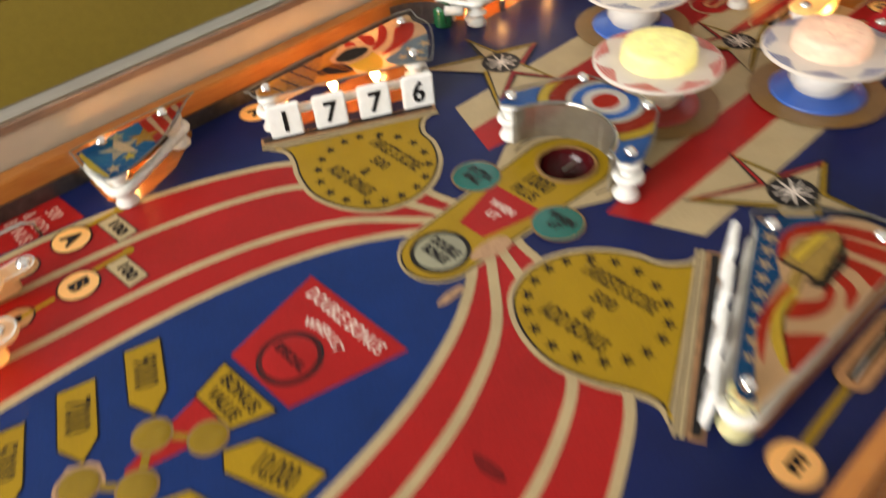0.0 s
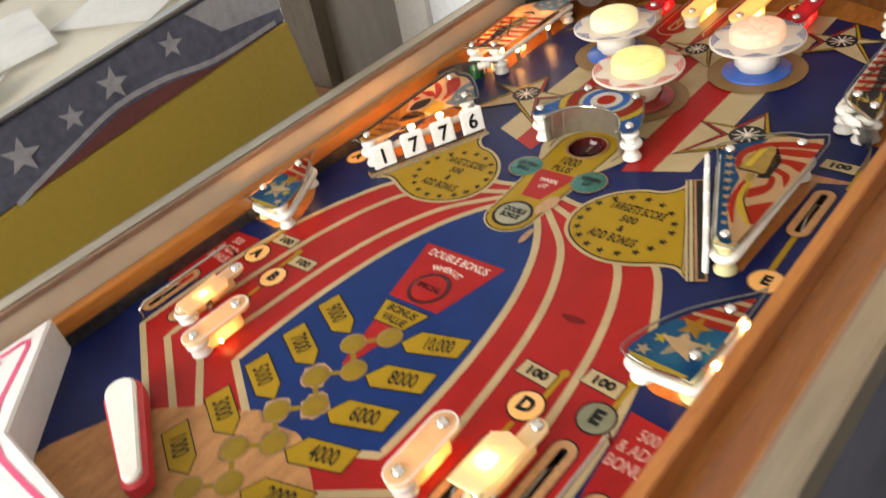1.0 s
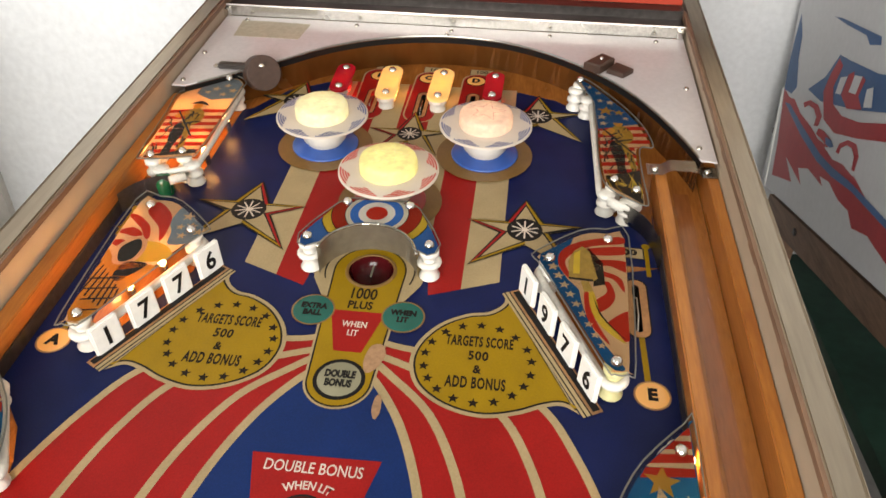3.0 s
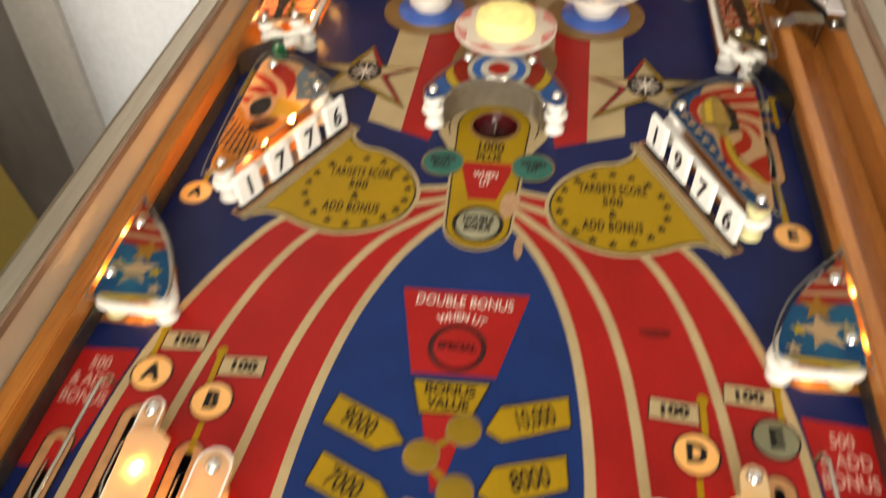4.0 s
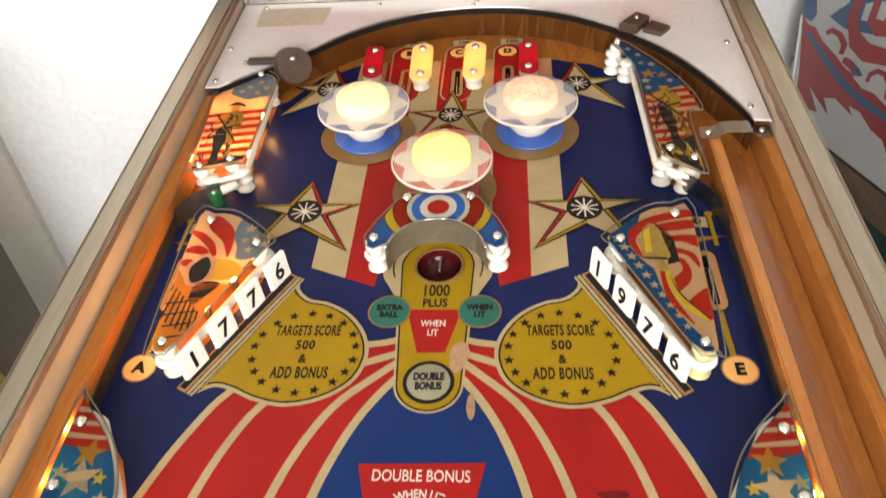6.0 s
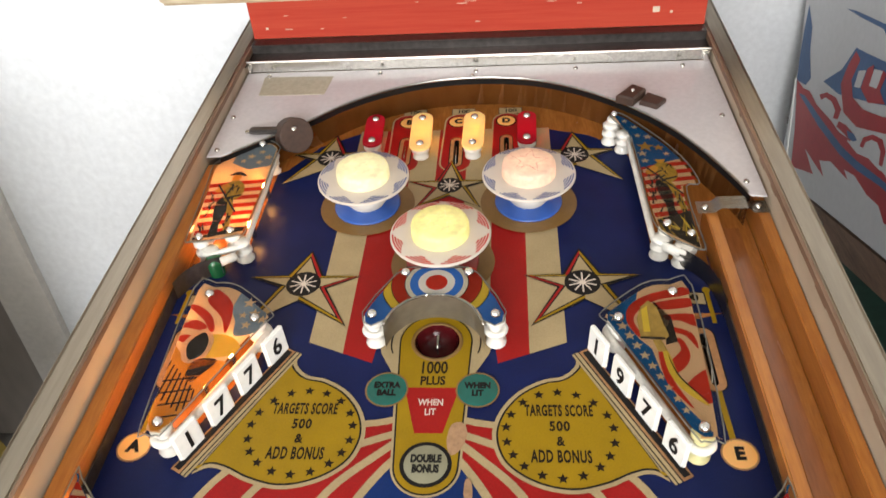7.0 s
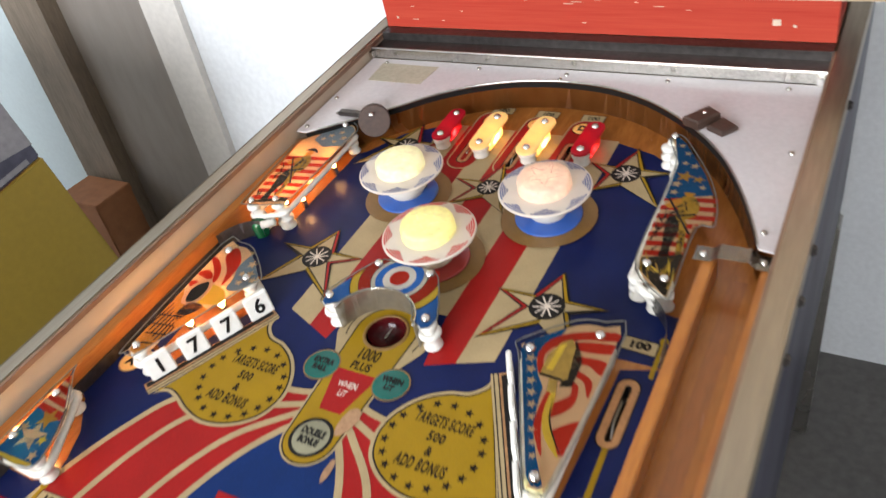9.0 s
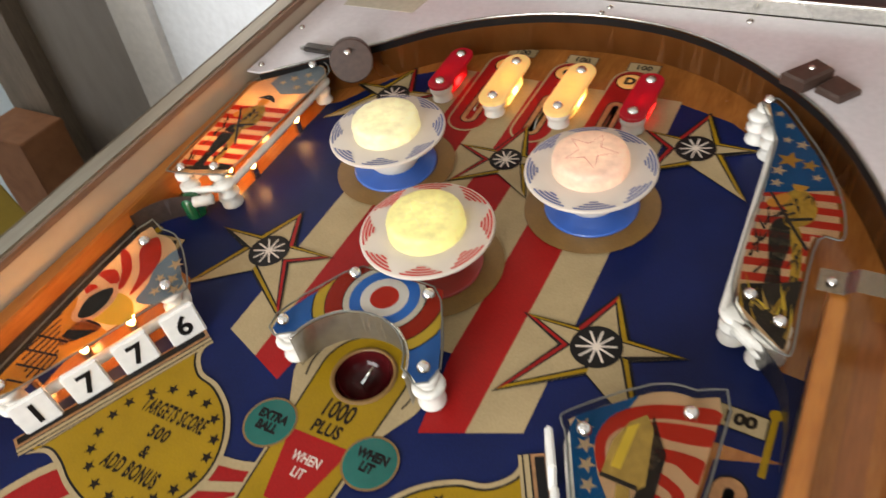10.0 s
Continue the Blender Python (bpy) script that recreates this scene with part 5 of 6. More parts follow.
# covers above the outlanes
for s in (-1, 1):
    pts = [(-0.2375, -0.030), (-0.231, -0.033), (-0.203, -0.064), (-0.188, -0.092), (-0.183, -0.112), (-0.188, -0.119), (-0.206, -0.1225), (-0.229, -0.121), (-0.236, -0.113)]
    o = curve_points(pts, 3, True)
    oo = o if s < 0 else flip(o)
    nuts = [(s * 0.2265, -0.055), (s * 0.2265, -0.101)]
    c = cover("outlane_cover", [(p.x, p.y) for p in oo], PZ - 0.003, "clear plastic cover printed with stars on blue and red rays", nuts)
    z = FZ - 0.003
    reg = shrunk([Vector((s * abs(x), y, 0)) for x, y in pts], 0.003)
    printed(c, "ground", shrunk(oo, 0.003), z, PRINTBLUE)
    q = clipped([(s * 0.25, -0.02), (s * 0.25, -0.068), (s * 0.215, -0.072), (s * 0.18, -0.050), (s * 0.2, -0.02)], reg)
    printed(c, "ray_ground", q, z + 0.0001, PRINTLITCREAM)
    for k in range(4):
        y0 = -0.034 - 0.010 * k
        q = clipped([(s * 0.25, y0), (s * 0.25, y0 - 0.005), (s * 0.19, y0 - 0.012), (s * 0.19, y0 - 0.004)], reg)
        if len(q) > 2:
            printed(c, "ray_stripe", q, z + 0.0002, PRINTRED)
    for sx, sy, R, tn, m, lv in ((0.2135, -0.0945, 0.0150, 98, PRINTLITCREAM, 4), (0.2135, -0.0765, 0.0115, 84, PRINTORANGE, 3), (0.2000, -0.0945, 0.0055, 90, PRINTYELLOW, 3),
                                 (0.2280, -0.0900, 0.0060, 95, PRINTLITCREAM, 3), (0.1950, -0.1085, 0.0055, 90, PRINTLITCREAM, 3)):
        printed(c, "star", star(s * sx, sy, R, R * 0.43, turn=tn), z + 0.0001 * lv, m)
    q = clipped([(s * 0.25, -0.1165), (s * 0.18, -0.1135), (s * 0.18, -0.13), (s * 0.25, -0.13)], reg)
    printed(c, "gold_edge", q, z + 0.0003, PRINTYELLOW)
    cs = [Vector((s * x, y, 0)) for x, y in ((0.2265, -0.050), (0.228, -0.108), (0.193, -0.109))]
    for p in cs:
        post(p.x, p.y, 0.0275, CREAMPL if abs(p.x) > 0.22 and p.y < -0.1 else None, r=0.0078)
    ring(hull_ring(cs[::-1] if s > 0 else cs, 0.0072), 0.0150, 0.0036)
    bulb(s * 0.2155, -0.098, 0.012, 0.0042)
    for y in (-0.052, -0.092):
        bulb(s * 0.2355, y, 0.0185, 0.0026, BULBHOT)

# covers beside the bumpers
for s in (-1, 1):
    if s < 0:
        pts = [(-0.200, 0.379), (-0.190, 0.3775), (-0.181, 0.367), (-0.1805, 0.355), (-0.1815, 0.290), (-0.183, 0.2265), (-0.188, 0.2215), (-0.205, 0.2165), (-0.232, 0.2120), (-0.237, 0.222), (-0.2415, 0.297), (-0.2440, 0.337), (-0.225, 0.356), (-0.2127, 0.367)]
        nuts = [(-0.200, 0.3705), (-0.1965, 0.2262), (-0.2235, 0.2170)]
    else:
        pts = [(0.170, 0.413), (0.177, 0.4205), (0.187, 0.412), (0.2015, 0.390), (0.2175, 0.364), (0.229, 0.340), (0.237, 0.316), (0.2405, 0.294), (0.2380, 0.2880), (0.2275, 0.2855), (0.2265, 0.245), (0.2285, 0.200), (0.2245, 0.195), (0.217, 0.199), (0.193, 0.2215), (0.188, 0.266), (0.1885, 0.330), (0.186, 0.374), (0.180, 0.390)]
        nuts = [(0.1743, 0.4140), (0.2007, 0.2287), (0.2191, 0.2145)]
    o = curve_points(pts, 3, True)
    c = cover("orbit_cover", [(p.x, p.y) for p in o], PZ - 0.001, "clear plastic cover printed with a militia figure before a striped flag", nuts)
    z = FZ - 0.001
    printed(c, "ground", shrunk(o, 0.003), z, PRINTLITCREAM)
    if s > 0:
        regions = [[(0.1895, 0.332), (0.2350, 0.332), (0.2390, 0.296), (0.2270, 0.2885), (0.1900, 0.2885)],
                   [(0.1900, 0.2885), (0.2255, 0.2885), (0.2250, 0.245), (0.2270, 0.202), (0.2235, 0.198), (0.1950, 0.2235), (0.1900, 0.266)]]
        sky = [(0.1745, 0.4160), (0.1780, 0.4170), (0.1870, 0.4080), (0.2010, 0.3860), (0.2160, 0.3620), (0.2265, 0.3400), (0.2300, 0.3330), (0.1900, 0.3190), (0.1895, 0.3350), (0.1880, 0.3740), (0.1820, 0.3910)]
        stars = ((0.184, 0.404, 0.0040), (0.193, 0.392, 0.0042), (0.194, 0.376, 0.0040), (0.204, 0.373, 0.0050), (0.199, 0.3555, 0.0092), (0.212, 0.3530, 0.0062), (0.1945, 0.3430, 0.0056), (0.1955, 0.3305, 0.0046), (0.218, 0.3420, 0.0040))
        dx, dy, blue = 0.0, 0.0, PRINTBLUE
    else:
        regions = [[(-0.1835, 0.362), (-0.1840, 0.290), (-0.1860, 0.2285), (-0.2310, 0.2160), (-0.2390, 0.297), (-0.2410, 0.334), (-0.2250, 0.3525)]]
        sky = [(-0.2000, 0.3750), (-0.1915, 0.3740), (-0.1845, 0.3660), (-0.1840, 0.3350), (-0.2060, 0.3280), (-0.2260, 0.3400), (-0.2250, 0.3530), (-0.2127, 0.3630)]
        stars = ((-0.1985, 0.3600, 0.0045), (-0.1900, 0.3500, 0.0055), (-0.2085, 0.3520, 0.0050), (-0.1980, 0.3410, 0.0045), (-0.2150, 0.3440, 0.0038))
        dx, dy, blue = -0.424, -0.018, PRINTSKY
    rng = random.Random(70 + s)

    def ink(name, pts, lv, mat, rounded=False):
        q0 = [(x + dx, y + dy) for x, y in pts]
        if rounded:
            q0 = [(p.x, p.y) for p in curve_points(q0, 3, True)]
        for rg in regions:
            q = clipped(q0, rg)
            if len(q) > 2:
                printed(c, name, q, z + 0.00005 * lv, mat)

    def stroke(x, y, an, ln, w, lv, mat):
        """A tapering brush line."""
        ux, uy = math.cos(radians(an)), math.sin(radians(an))
        ink("ink_line", [(x - uy * w, y + ux * w), (x + uy * w, y - ux * w), (x + ux * ln, y + uy * ln)], lv, mat)

    # flag stripes, gently waving
    for k in range(8):
        y0 = 0.2300 + 0.0125 * k
        ink("flag_stripe", [(0.175, y0 - 0.004), (0.212, y0 + 0.002), (0.245, y0 + 0.006), (0.245, y0 + 0.0125), (0.212, y0 + 0.0085), (0.175, y0 + 0.0025)], 2, PRINTRED)
    printed(c, "sky", sky if s < 0 else list(reversed(sky)), z + 0.0002, blue)
    for i, (sx, sy, R) in enumerate(stars):
        printed(c, "star", star(sx, sy, R, R * 0.42, turn=84), z + 0.00026, PRINTORANGE if R > 0.006 and s > 0 else PRINTLITCREAM)
    # the standing figure as plain shapes
    ink("dark_leg", [(0.2010, 0.2960), (0.2100, 0.2980), (0.2135, 0.2800), (0.2120, 0.2560), (0.2140, 0.2400), (0.2060, 0.2390), (0.2045, 0.2600), (0.2005, 0.2800)], 8, PRINTBLACK, True)
    ink("tan_leg", [(0.2110, 0.2920), (0.2170, 0.2900), (0.2215, 0.2660), (0.2225, 0.2480), (0.2180, 0.2480), (0.2160, 0.2660)], 9, PRINTOLIVE, True)
    ink("coat", [(0.2010, 0.3150), (0.2060, 0.3260), (0.2140, 0.3270), (0.2215, 0.3170), (0.2225, 0.3020), (0.2130, 0.2920), (0.2060, 0.2950), (0.2055, 0.3060)], 10, PRINTOLIVE, True)
    ink("sleeve", [(0.1930, 0.3110), (0.2020, 0.3220), (0.2065, 0.3170), (0.1990, 0.3070)], 10.5, PRINTORANGE, True)
    ink("belt", [(0.2060, 0.2985), (0.2215, 0.3040), (0.2220, 0.3015), (0.2070, 0.2960)], 12, PRINTBLACK)
    ink("face", [(0.2050, 0.3300), (0.2075, 0.3370), (0.2130, 0.3365), (0.2145, 0.3300), (0.2095, 0.3255)], 12, PRINTORANGE, True)
    ink("hat", [(0.2010, 0.3355), (0.2050, 0.3395), (0.2100, 0.3420), (0.2165, 0.3385), (0.2205, 0.3330), (0.2140, 0.3355), (0.2075, 0.3360)], 13, PRINTBLACK, True)
    ink("rifle", [(0.1935, 0.3195), (0.1950, 0.3205), (0.2235, 0.2760), (0.2220, 0.2745)], 13.5, PRINTBLACK)
    for k in range(13):
        stroke(0.2035 + rng.uniform(0, 0.016), 0.297 + rng.uniform(0, 0.026), rng.uniform(215, 300), rng.uniform(0.006, 0.013), 0.0011, 14 + 0.2 * k, PRINTBLACK)
    for k in range(8):
        stroke(0.2160 + rng.uniform(0, 0.006), 0.285 - rng.uniform(0, 0.034), rng.uniform(240, 290), rng.uniform(0.006, 0.011), 0.0009, 17 + 0.2 * k, PRINTBLACK)
    for k in range(12):
        stroke(0.1935 + rng.uniform(0, 0.006), 0.245 + rng.uniform(0, 0.060), rng.uniform(60, 130), rng.uniform(0.008, 0.015), 0.0010, 7 + 0.1 * k, PRINTBLACK)
    # rough ground and reeds at the figure's feet
    ink("ground", [(0.1850, 0.2340), (0.2000, 0.2400), (0.2120, 0.2440), (0.2280, 0.2520), (0.2400, 0.2520), (0.2400, 0.1850), (0.1850, 0.1850)], 15, PRINTBLACK)
    for k in range(30):
        stroke(0.1880 + 0.0013 * k + rng.uniform(-0.002, 0.002), 0.1980 + rng.uniform(0, 0.030), rng.uniform(70, 150), rng.uniform(0.012, 0.026), 0.0011, 19 + 0.15 * k, (PRINTOLIVE, PRINTYELLOW, PRINTBLACK, PRINTBRONZE)[k % 4])
    for x, y in nuts:
        post(x, y, 0.0295, r=0.0075)
    cs = [Vector((x, y, 0)) for x, y in nuts]
    if s < 0:
        ring(hull_ring([Vector((-0.190, 0.2235, 0)), Vector((-0.1925, 0.364, 0)), Vector((-0.214, 0.213, 0))], 0.0065), 0.0205, 0.0030)
        post(-0.1925, 0.364, 0.0240, r=0.0075)
        post(-0.188, 0.2225, 0.0240, r=0.0085)
        post(-0.214, 0.212, 0.0240, r=0.0075)
    else:
        ring(hull_ring([Vector((0.2135, 0.2110, 0)), Vector((0.1925, 0.378, 0)), Vector((0.1955, 0.2240, 0))], 0.0065), 0.0205, 0.0030)
        post(0.1705, 0.408, 0.0260, r=0.0085)
        post(0.183, 0.392, 0.0240, r=0.0085)
        post(0.1955, 0.2215, 0.0240, r=0.0085)
        post(0.2130, 0.2105, 0.0240, r=0.0080)
    if s < 0:
        for x, y in ((-0.1885, 0.255), (-0.1890, 0.318), (-0.205, 0.245)):
            bulb(x, y, 0.016, 0.0036)
g = thing("lane_lens", (-0.207, 0.208, 0.0016), "dark green lamp lens beside the cover", "lamp lens")
part("body", lathe([(0.0085, 0.0016), (0.0088, 0.016), (0.006, 0.021), (0, 0.022)], (-0.210, 0.203, 0), 16), LENSGREEN, g, smooth=True)

# ---- bumpers ----
def bumper(x, y, cap_mat, line_mat, skirt_mat):
    b = thing("pop_bumper", (x, y, 0.0016), "lit pop bumper with a printed white disc and glowing cap", "pop bumper", "pop bumpers")
    part("base_ring", lathe([(0.0478, 0.0016), (0.0478, 0.0019), (0.030, 0.0021), (0, 0.0021)], (x, y, 0), 48), GOLD, b, "gold painted ring")
    part("skirt", lathe([(0.0330, 0.0022), (0.0334, 0.0034), (0.0322, 0.0042), (0.0180, 0.0062), (0.0150, 0.0066)], (x, y, 0), 40), skirt_mat, b, smooth=True)
    part("body", lathe([(0.0150, 0.0060), (0.0178, 0.0064), (0.0182, 0.0110), (0.0215, 0.0118), (0.0212, 0.0240), (0.0225, 0.0300), (0.0200, 0.0335)], (x, y, 0), 32), WHITEPL, b, smooth=True)
    for a in (35, 145):
        part("bracket", box(x + 0.0195 * math.cos(radians(a)) - 0.0022, y + 0.0195 * math.sin(radians(a)) - 0.0022, 0.0060, x + 0.0195 * math.cos(radians(a)) + 0.0022, y + 0.0195 * math.sin(radians(a)) + 0.0022, 0.031, 0.0006), DARKSTEEL, b)
    disc = part("disc", lathe([(0.0225, 0.0335), (0.0436, 0.0345), (0.0452, 0.0355), (0.0452, 0.0368), (0.0440, 0.0374), (0.0255, 0.0372)], (x, y, 0), 56), DISCWHITE, b, "white printed disc", smooth=True)
    R, r = 0.0431, 0.0325
    for k in range(8):
        for j in range(5):
            rho = R - 0.0003 - j * 0.0022
            off = 22.5 * (R + 0.001 - rho) / (R - r) + 1.2
            if off < 22:
                part("printed_line", ribbon(arc(x, y, rho, 45 * k + off, 45 * (k + 1) - off, 6), 0.0013, 0.03775), line_mat, disc)
    part("cap", lathe([(0.0262, 0.0373), (0.0259, 0.0460), (0.0250, 0.0490), (0.0222, 0.0504), (0.0110, 0.0511), (0, 0.0513)], (x, y, 0), 44), cap_mat, b, "glowing plastic cap", smooth=True)
    st = star(x, y, 0.0185, 0.0076, turn=80)
    part("cap_star", ribbon(st, 0.0005, 0.0516, closed=True), DISCRED if cap_mat is CAPPINK else CAPPALE, b)
    part("cap_bulb", lathe([(0, 0.022), (0.006, 0.026), (0.0075, 0.033), (0.006, 0.040), (0, 0.043)], (x, y, 0), 14), BULBDIM, b, "lit bulb", smooth=True)


bumper(-0.0815, 0.3020, CAPPALE, DISCBLUE, SKIRTBLUE)
bumper(0.0805, 0.3035, CAPPINK, DISCBLUE, SKIRTBLUE)
bumper(0.0, 0.2150, CAPYELLOW, DISCRED, SKIRTRED)


# ---- lane guides ----
def lane_guide(a, b, mat, lit, z=0.019, w=0.0095, high=None, posts=True):
    """A translucent guide on two posts, lit from beneath."""
    g = thing("lane_guide", (*a, 0.0016), "translucent plastic lane guide lit from beneath", "lane guide", "lane guides")
    av, bv_ = Vector((*a, 0)), Vector((*b, 0))
    d = (bv_ - av)
    bm = slab(capsule(a, b, w), z, z + 0.003, 0.0006)
    part("top", bm, mat, g)
    inner_o = capsule(av + d * 0.22, av + d * 0.80, w * 0.72)
    part("skirt", slab(inner_o, 0.003, z, 0), mat, g)
    for p in (av, bv_):
        part("screw", lathe([(0.0045, z + 0.003), (0.0043, z + 0.0042), (0.0028, z + 0.0058), (0, z + 0.0062)], (p.x, p.y, 0), 14), CHROME, g, smooth=True)
    part("rim", ribbon(capsule(a, b, w - 0.0006), 0.0012, z + 0.0034, closed=True), WHITEPL, g, "pale moulded rim") if mat is LENSPINK else None
    if posts:
        part("post", lathe([(0.0088, 0.0016), (0.0082, 0.006), (0.0070, z * 0.5), (0.0098, z * 0.62), (0.0098, z - 0.002), (0.0080, z)], (av.x, av.y, 0), 20), WHITEPL, g, smooth=True)
    if lit:
        m = (av + bv_) / 2
        part("bulb", lathe([(0, z + 0.0032), (0.0030, z + 0.0034), (0, z + 0.006)], (m.x, m.y + 0.004, 0), 10), BULB, g, smooth=True) if lit > 1 else None
    return g


for x, m in ((-0.0875, LENSRED), (-0.0340, LENSYELLOW), (0.0228, LENSYELLOW), (0.0810, LENSRED)):
    lane_guide((x, 0.388 if m is LENSYELLOW else 0.396), (x + (0.001 if x > 0 else -0.001), 0.4395), m, 1, z=0.0155, w=0.0118 if m is LENSYELLOW else 0.0105)
    bulb(x + 0.003, 0.414, 0.009, 0.0036, BULBHOT)
for s in (-1, 1):
    lane_guide((s * 0.118, -0.260), (s * 0.117, -0.218), LENSPINK, 0, z=0.0165, w=0.0105)
    bulb(s * 0.1095, -0.245, 0.0050, 0.0016)
    bulb(s * 0.1175, -0.238, 0.0100, 0.0028)
    g = lane_guide((s * 0.1655, -0.243), (s * 0.1665, -0.186), LENSPINK if s < 0 else LENSPALE, 0, z=0.0125, w=0.0068)
    q = [(s * 0.147, -0.206), (s * 0.1565, -0.200), (s * 0.1720, -0.204), (s * 0.1695, -0.246), (s * 0.1585, -0.247), (s * 0.1465, -0.2475)]
    part("lens_plate", slab(q if s < 0 else list(reversed(q)), 0.0175, 0.0195, 0.0005), LENSPINK if s < 0 else LENSPALE, g, "glowing lens plate")
    bulb(s * 0.158, -0.2245, 0.0172, 0.0036, BULBHOT if s > 0 else BULB)

# wire guides at the outlanes
for s in (-1, 1):
    w = thing("wire_guide", (s * 0.2065, -0.20, 0.0016), "bent steel wire ball guide", "wire guide", "wire guides")
    part("wire", tube([(s * 0.2045, -0.165, 0.0016), (s * 0.2045, -0.166, 0.012), (s * 0.2062, -0.172, 0.0150), (s * 0.2072, -0.258, 0.0150), (s * 0.2070, -0.264, 0.012), (s * 0.2070, -0.265, 0.0016)], 0.0014), STEEL, w, smooth=True)

# gates and brackets
brk = thing("gate_bracket", (0.262, 0.258, 0.026), "bent steel bracket across the shooter lane", "bracket")
bm = bmesh.new()
prof = [(0.232, 0.0275), (0.246, 0.0278), (0.252, 0.0330), (0.276, 0.0330), (0.282, 0.0275), (0.2955, 0.0275)]
rows_ = [[bm.verts.new((x, y, z)) for x, z in prof] for y in (0.249, 0.267)]
for i in range(len(prof) - 1):
    bm.faces.new((rows_[0][i], rows_[0][i + 1], rows_[1][i + 1], rows_[1][i]))
bmesh.ops.solidify(bm, geom=bm.faces[:], thickness=0.0012)
part("strap", bm, STEEL, brk)
screw("screw", 0.2395, 0.257, 0.0282, 0.0032, brk)
screw("screw", 0.2865, 0.258, 0.0282, 0.0032, brk)

for s, pts in ((-1, [(-0.235, 0.165), (-0.229, 0.180), (-0.217, 0.193), (-0.202, 0.199)]), (1, [(0.236, 0.140), (0.233, 0.170), (0.225, 0.190), (0.210, 0.206)])):
    gd = thing("ball_guide", (*pts[0], 0.0016), "curved grey metal ball guide with a rubber sleeve", "ball guide", "ball guides")
    line = curve_points(pts, 5)
    bm = bmesh.new()
    lo, hi = [[bm.verts.new((p.x, p.y, z)) for p in line] for z in (0.004, 0.024)]
    for i in range(len(line) - 1):
        bm.faces.new((lo[i], lo[i + 1], hi[i + 1], hi[i]))
    bmesh.ops.solidify(bm, geom=bm.faces[:], thickness=0.0035)
    part("strip", bm, GREYRUBBER if s < 0 else STEEL, gd, smooth=True)
    part("sleeve", tube([(*pts[-1], 0.018), (pts[-1][0] - s * 0.013, pts[-1][1] + 0.008, 0.0185)], 0.0042), RUBBER, gd, smooth=True)

stop = thing("rebound_stop", (-0.170, 0.390, 0.016), "brown rubber rebound wheel on a steel arm", "wheel")
bm = lathe([(0, -0.0095), (0.0180, -0.0095), (0.0190, -0.0085), (0.0190, 0.0085), (0.0180, 0.0095), (0, 0.0095)], n=36)
bmesh.ops.transform(bm, matrix=Matrix.Translation((-0.170, 0.388, 0.0325)) @ pose(0, 0, 0, 68, 0, 38), verts=bm.verts)
part("wheel", bm, BROWNRUBBER, stop)
part("arm", box(-0.2165, 0.381, 0.0375, -0.182, 0.391, 0.043, 0.0015), DARKSTEEL, stop)
part("fork", box(-0.222, 0.3835, 0.0372, -0.2165, 0.3885, 0.0405, 0.001), STEEL, stop)
screw("screw", -0.1660, 0.3805, 0.0450, 0.0034, stop)

rb = thing("rebound_bracket", (0.203, 0.440, 0.036), "brown sheet bracket at the arch with a small window", "bracket")
part("block", slab([(0.177, 0.431), (0.194, 0.4218), (0.2105, 0.4440), (0.197, 0.455)], 0.0366, 0.0465, 0.0015), BROWNRUBBER, rb)
part("flap", slab([(0.2015, 0.4255), (0.2186, 0.4150), (0.2305, 0.4295), (0.2125, 0.4440)], 0.0367, 0.0420, 0.0012), BROWNRUBBER, rb)
screw("screw", 0.196, 0.4405, 0.0465, 0.0022, rb)

# ---- flippers and apron ----
for s in (-1, 1):
    fl = thing("flipper", (s * 0.117, -0.327, 0.0016), "white flipper bat with a red rubber band", "flipper", "flippers")
    a, b = Vector((s * 0.117, -0.327, 0)), Vector((s * 0.036, -0.362, 0))
    d = (b - a).normalized()
    ang = math.degrees(math.atan2(d.y, d.x))
    def bat(ra, rb_):
        return arc(b.x, b.y, rb_, ang - 80, ang + 80, 10) + arc(a.x, a.y, ra, ang + 80, ang + 280, 14)
    part("rubber_band", slab(bat(0.0150, 0.0098), 0.0060, 0.0190, 0.0030), REDRUBBER, fl, "red rubber band")
    part("bat", slab(bat(0.0118, 0.0068), 0.0045, 0.0235, 0.0018), WHITEPL, fl)
    part("shaft", lathe([(0.005, 0.0016), (0.005, 0.006)], (a.x, a.y, 0), 14), STEEL, fl)

ap = thing("apron", (0.0, -0.45, 0.0006), "white painted metal apron with pink-red line decoration", "apron")
apo = [(-0.239, -0.585), (0.239, -0.585), (0.239, -0.325), (0.232, -0.328), (0.140, -0.400), (-0.140, -0.400), (-0.232, -0.326), (-0.239, -0.322)]
part("plate", slab(apo, 0.0006, 0.036, 0.002), APRON, ap)
for s in (-1, 1):
    ln = [(s * 0.228, -0.352), (s * 0.220, -0.350), (s * 0.148, -0.408), (s * 0.05, -0.410)]
    part("line", ribbon(curve_points(ln, 3), 0.0042, 0.0364), APRONPINK, ap)
    part("line", ribbon([(s * 0.229, -0.350), (s * 0.231, -0.52)], 0.0042, 0.0364), APRONPINK, ap)
    for k in range(5):
        part("line", ribbon([(s * 0.222, -0.372 - 0.026 * k), (s * 0.224, -0.388 - 0.026 * k)], 0.003, 0.0366), APRONPINK, ap)
    part("dot", flat(circle(s * 0.205, -0.47, 0.006, 16), 0.0366, cut=False), BLUE, ap)

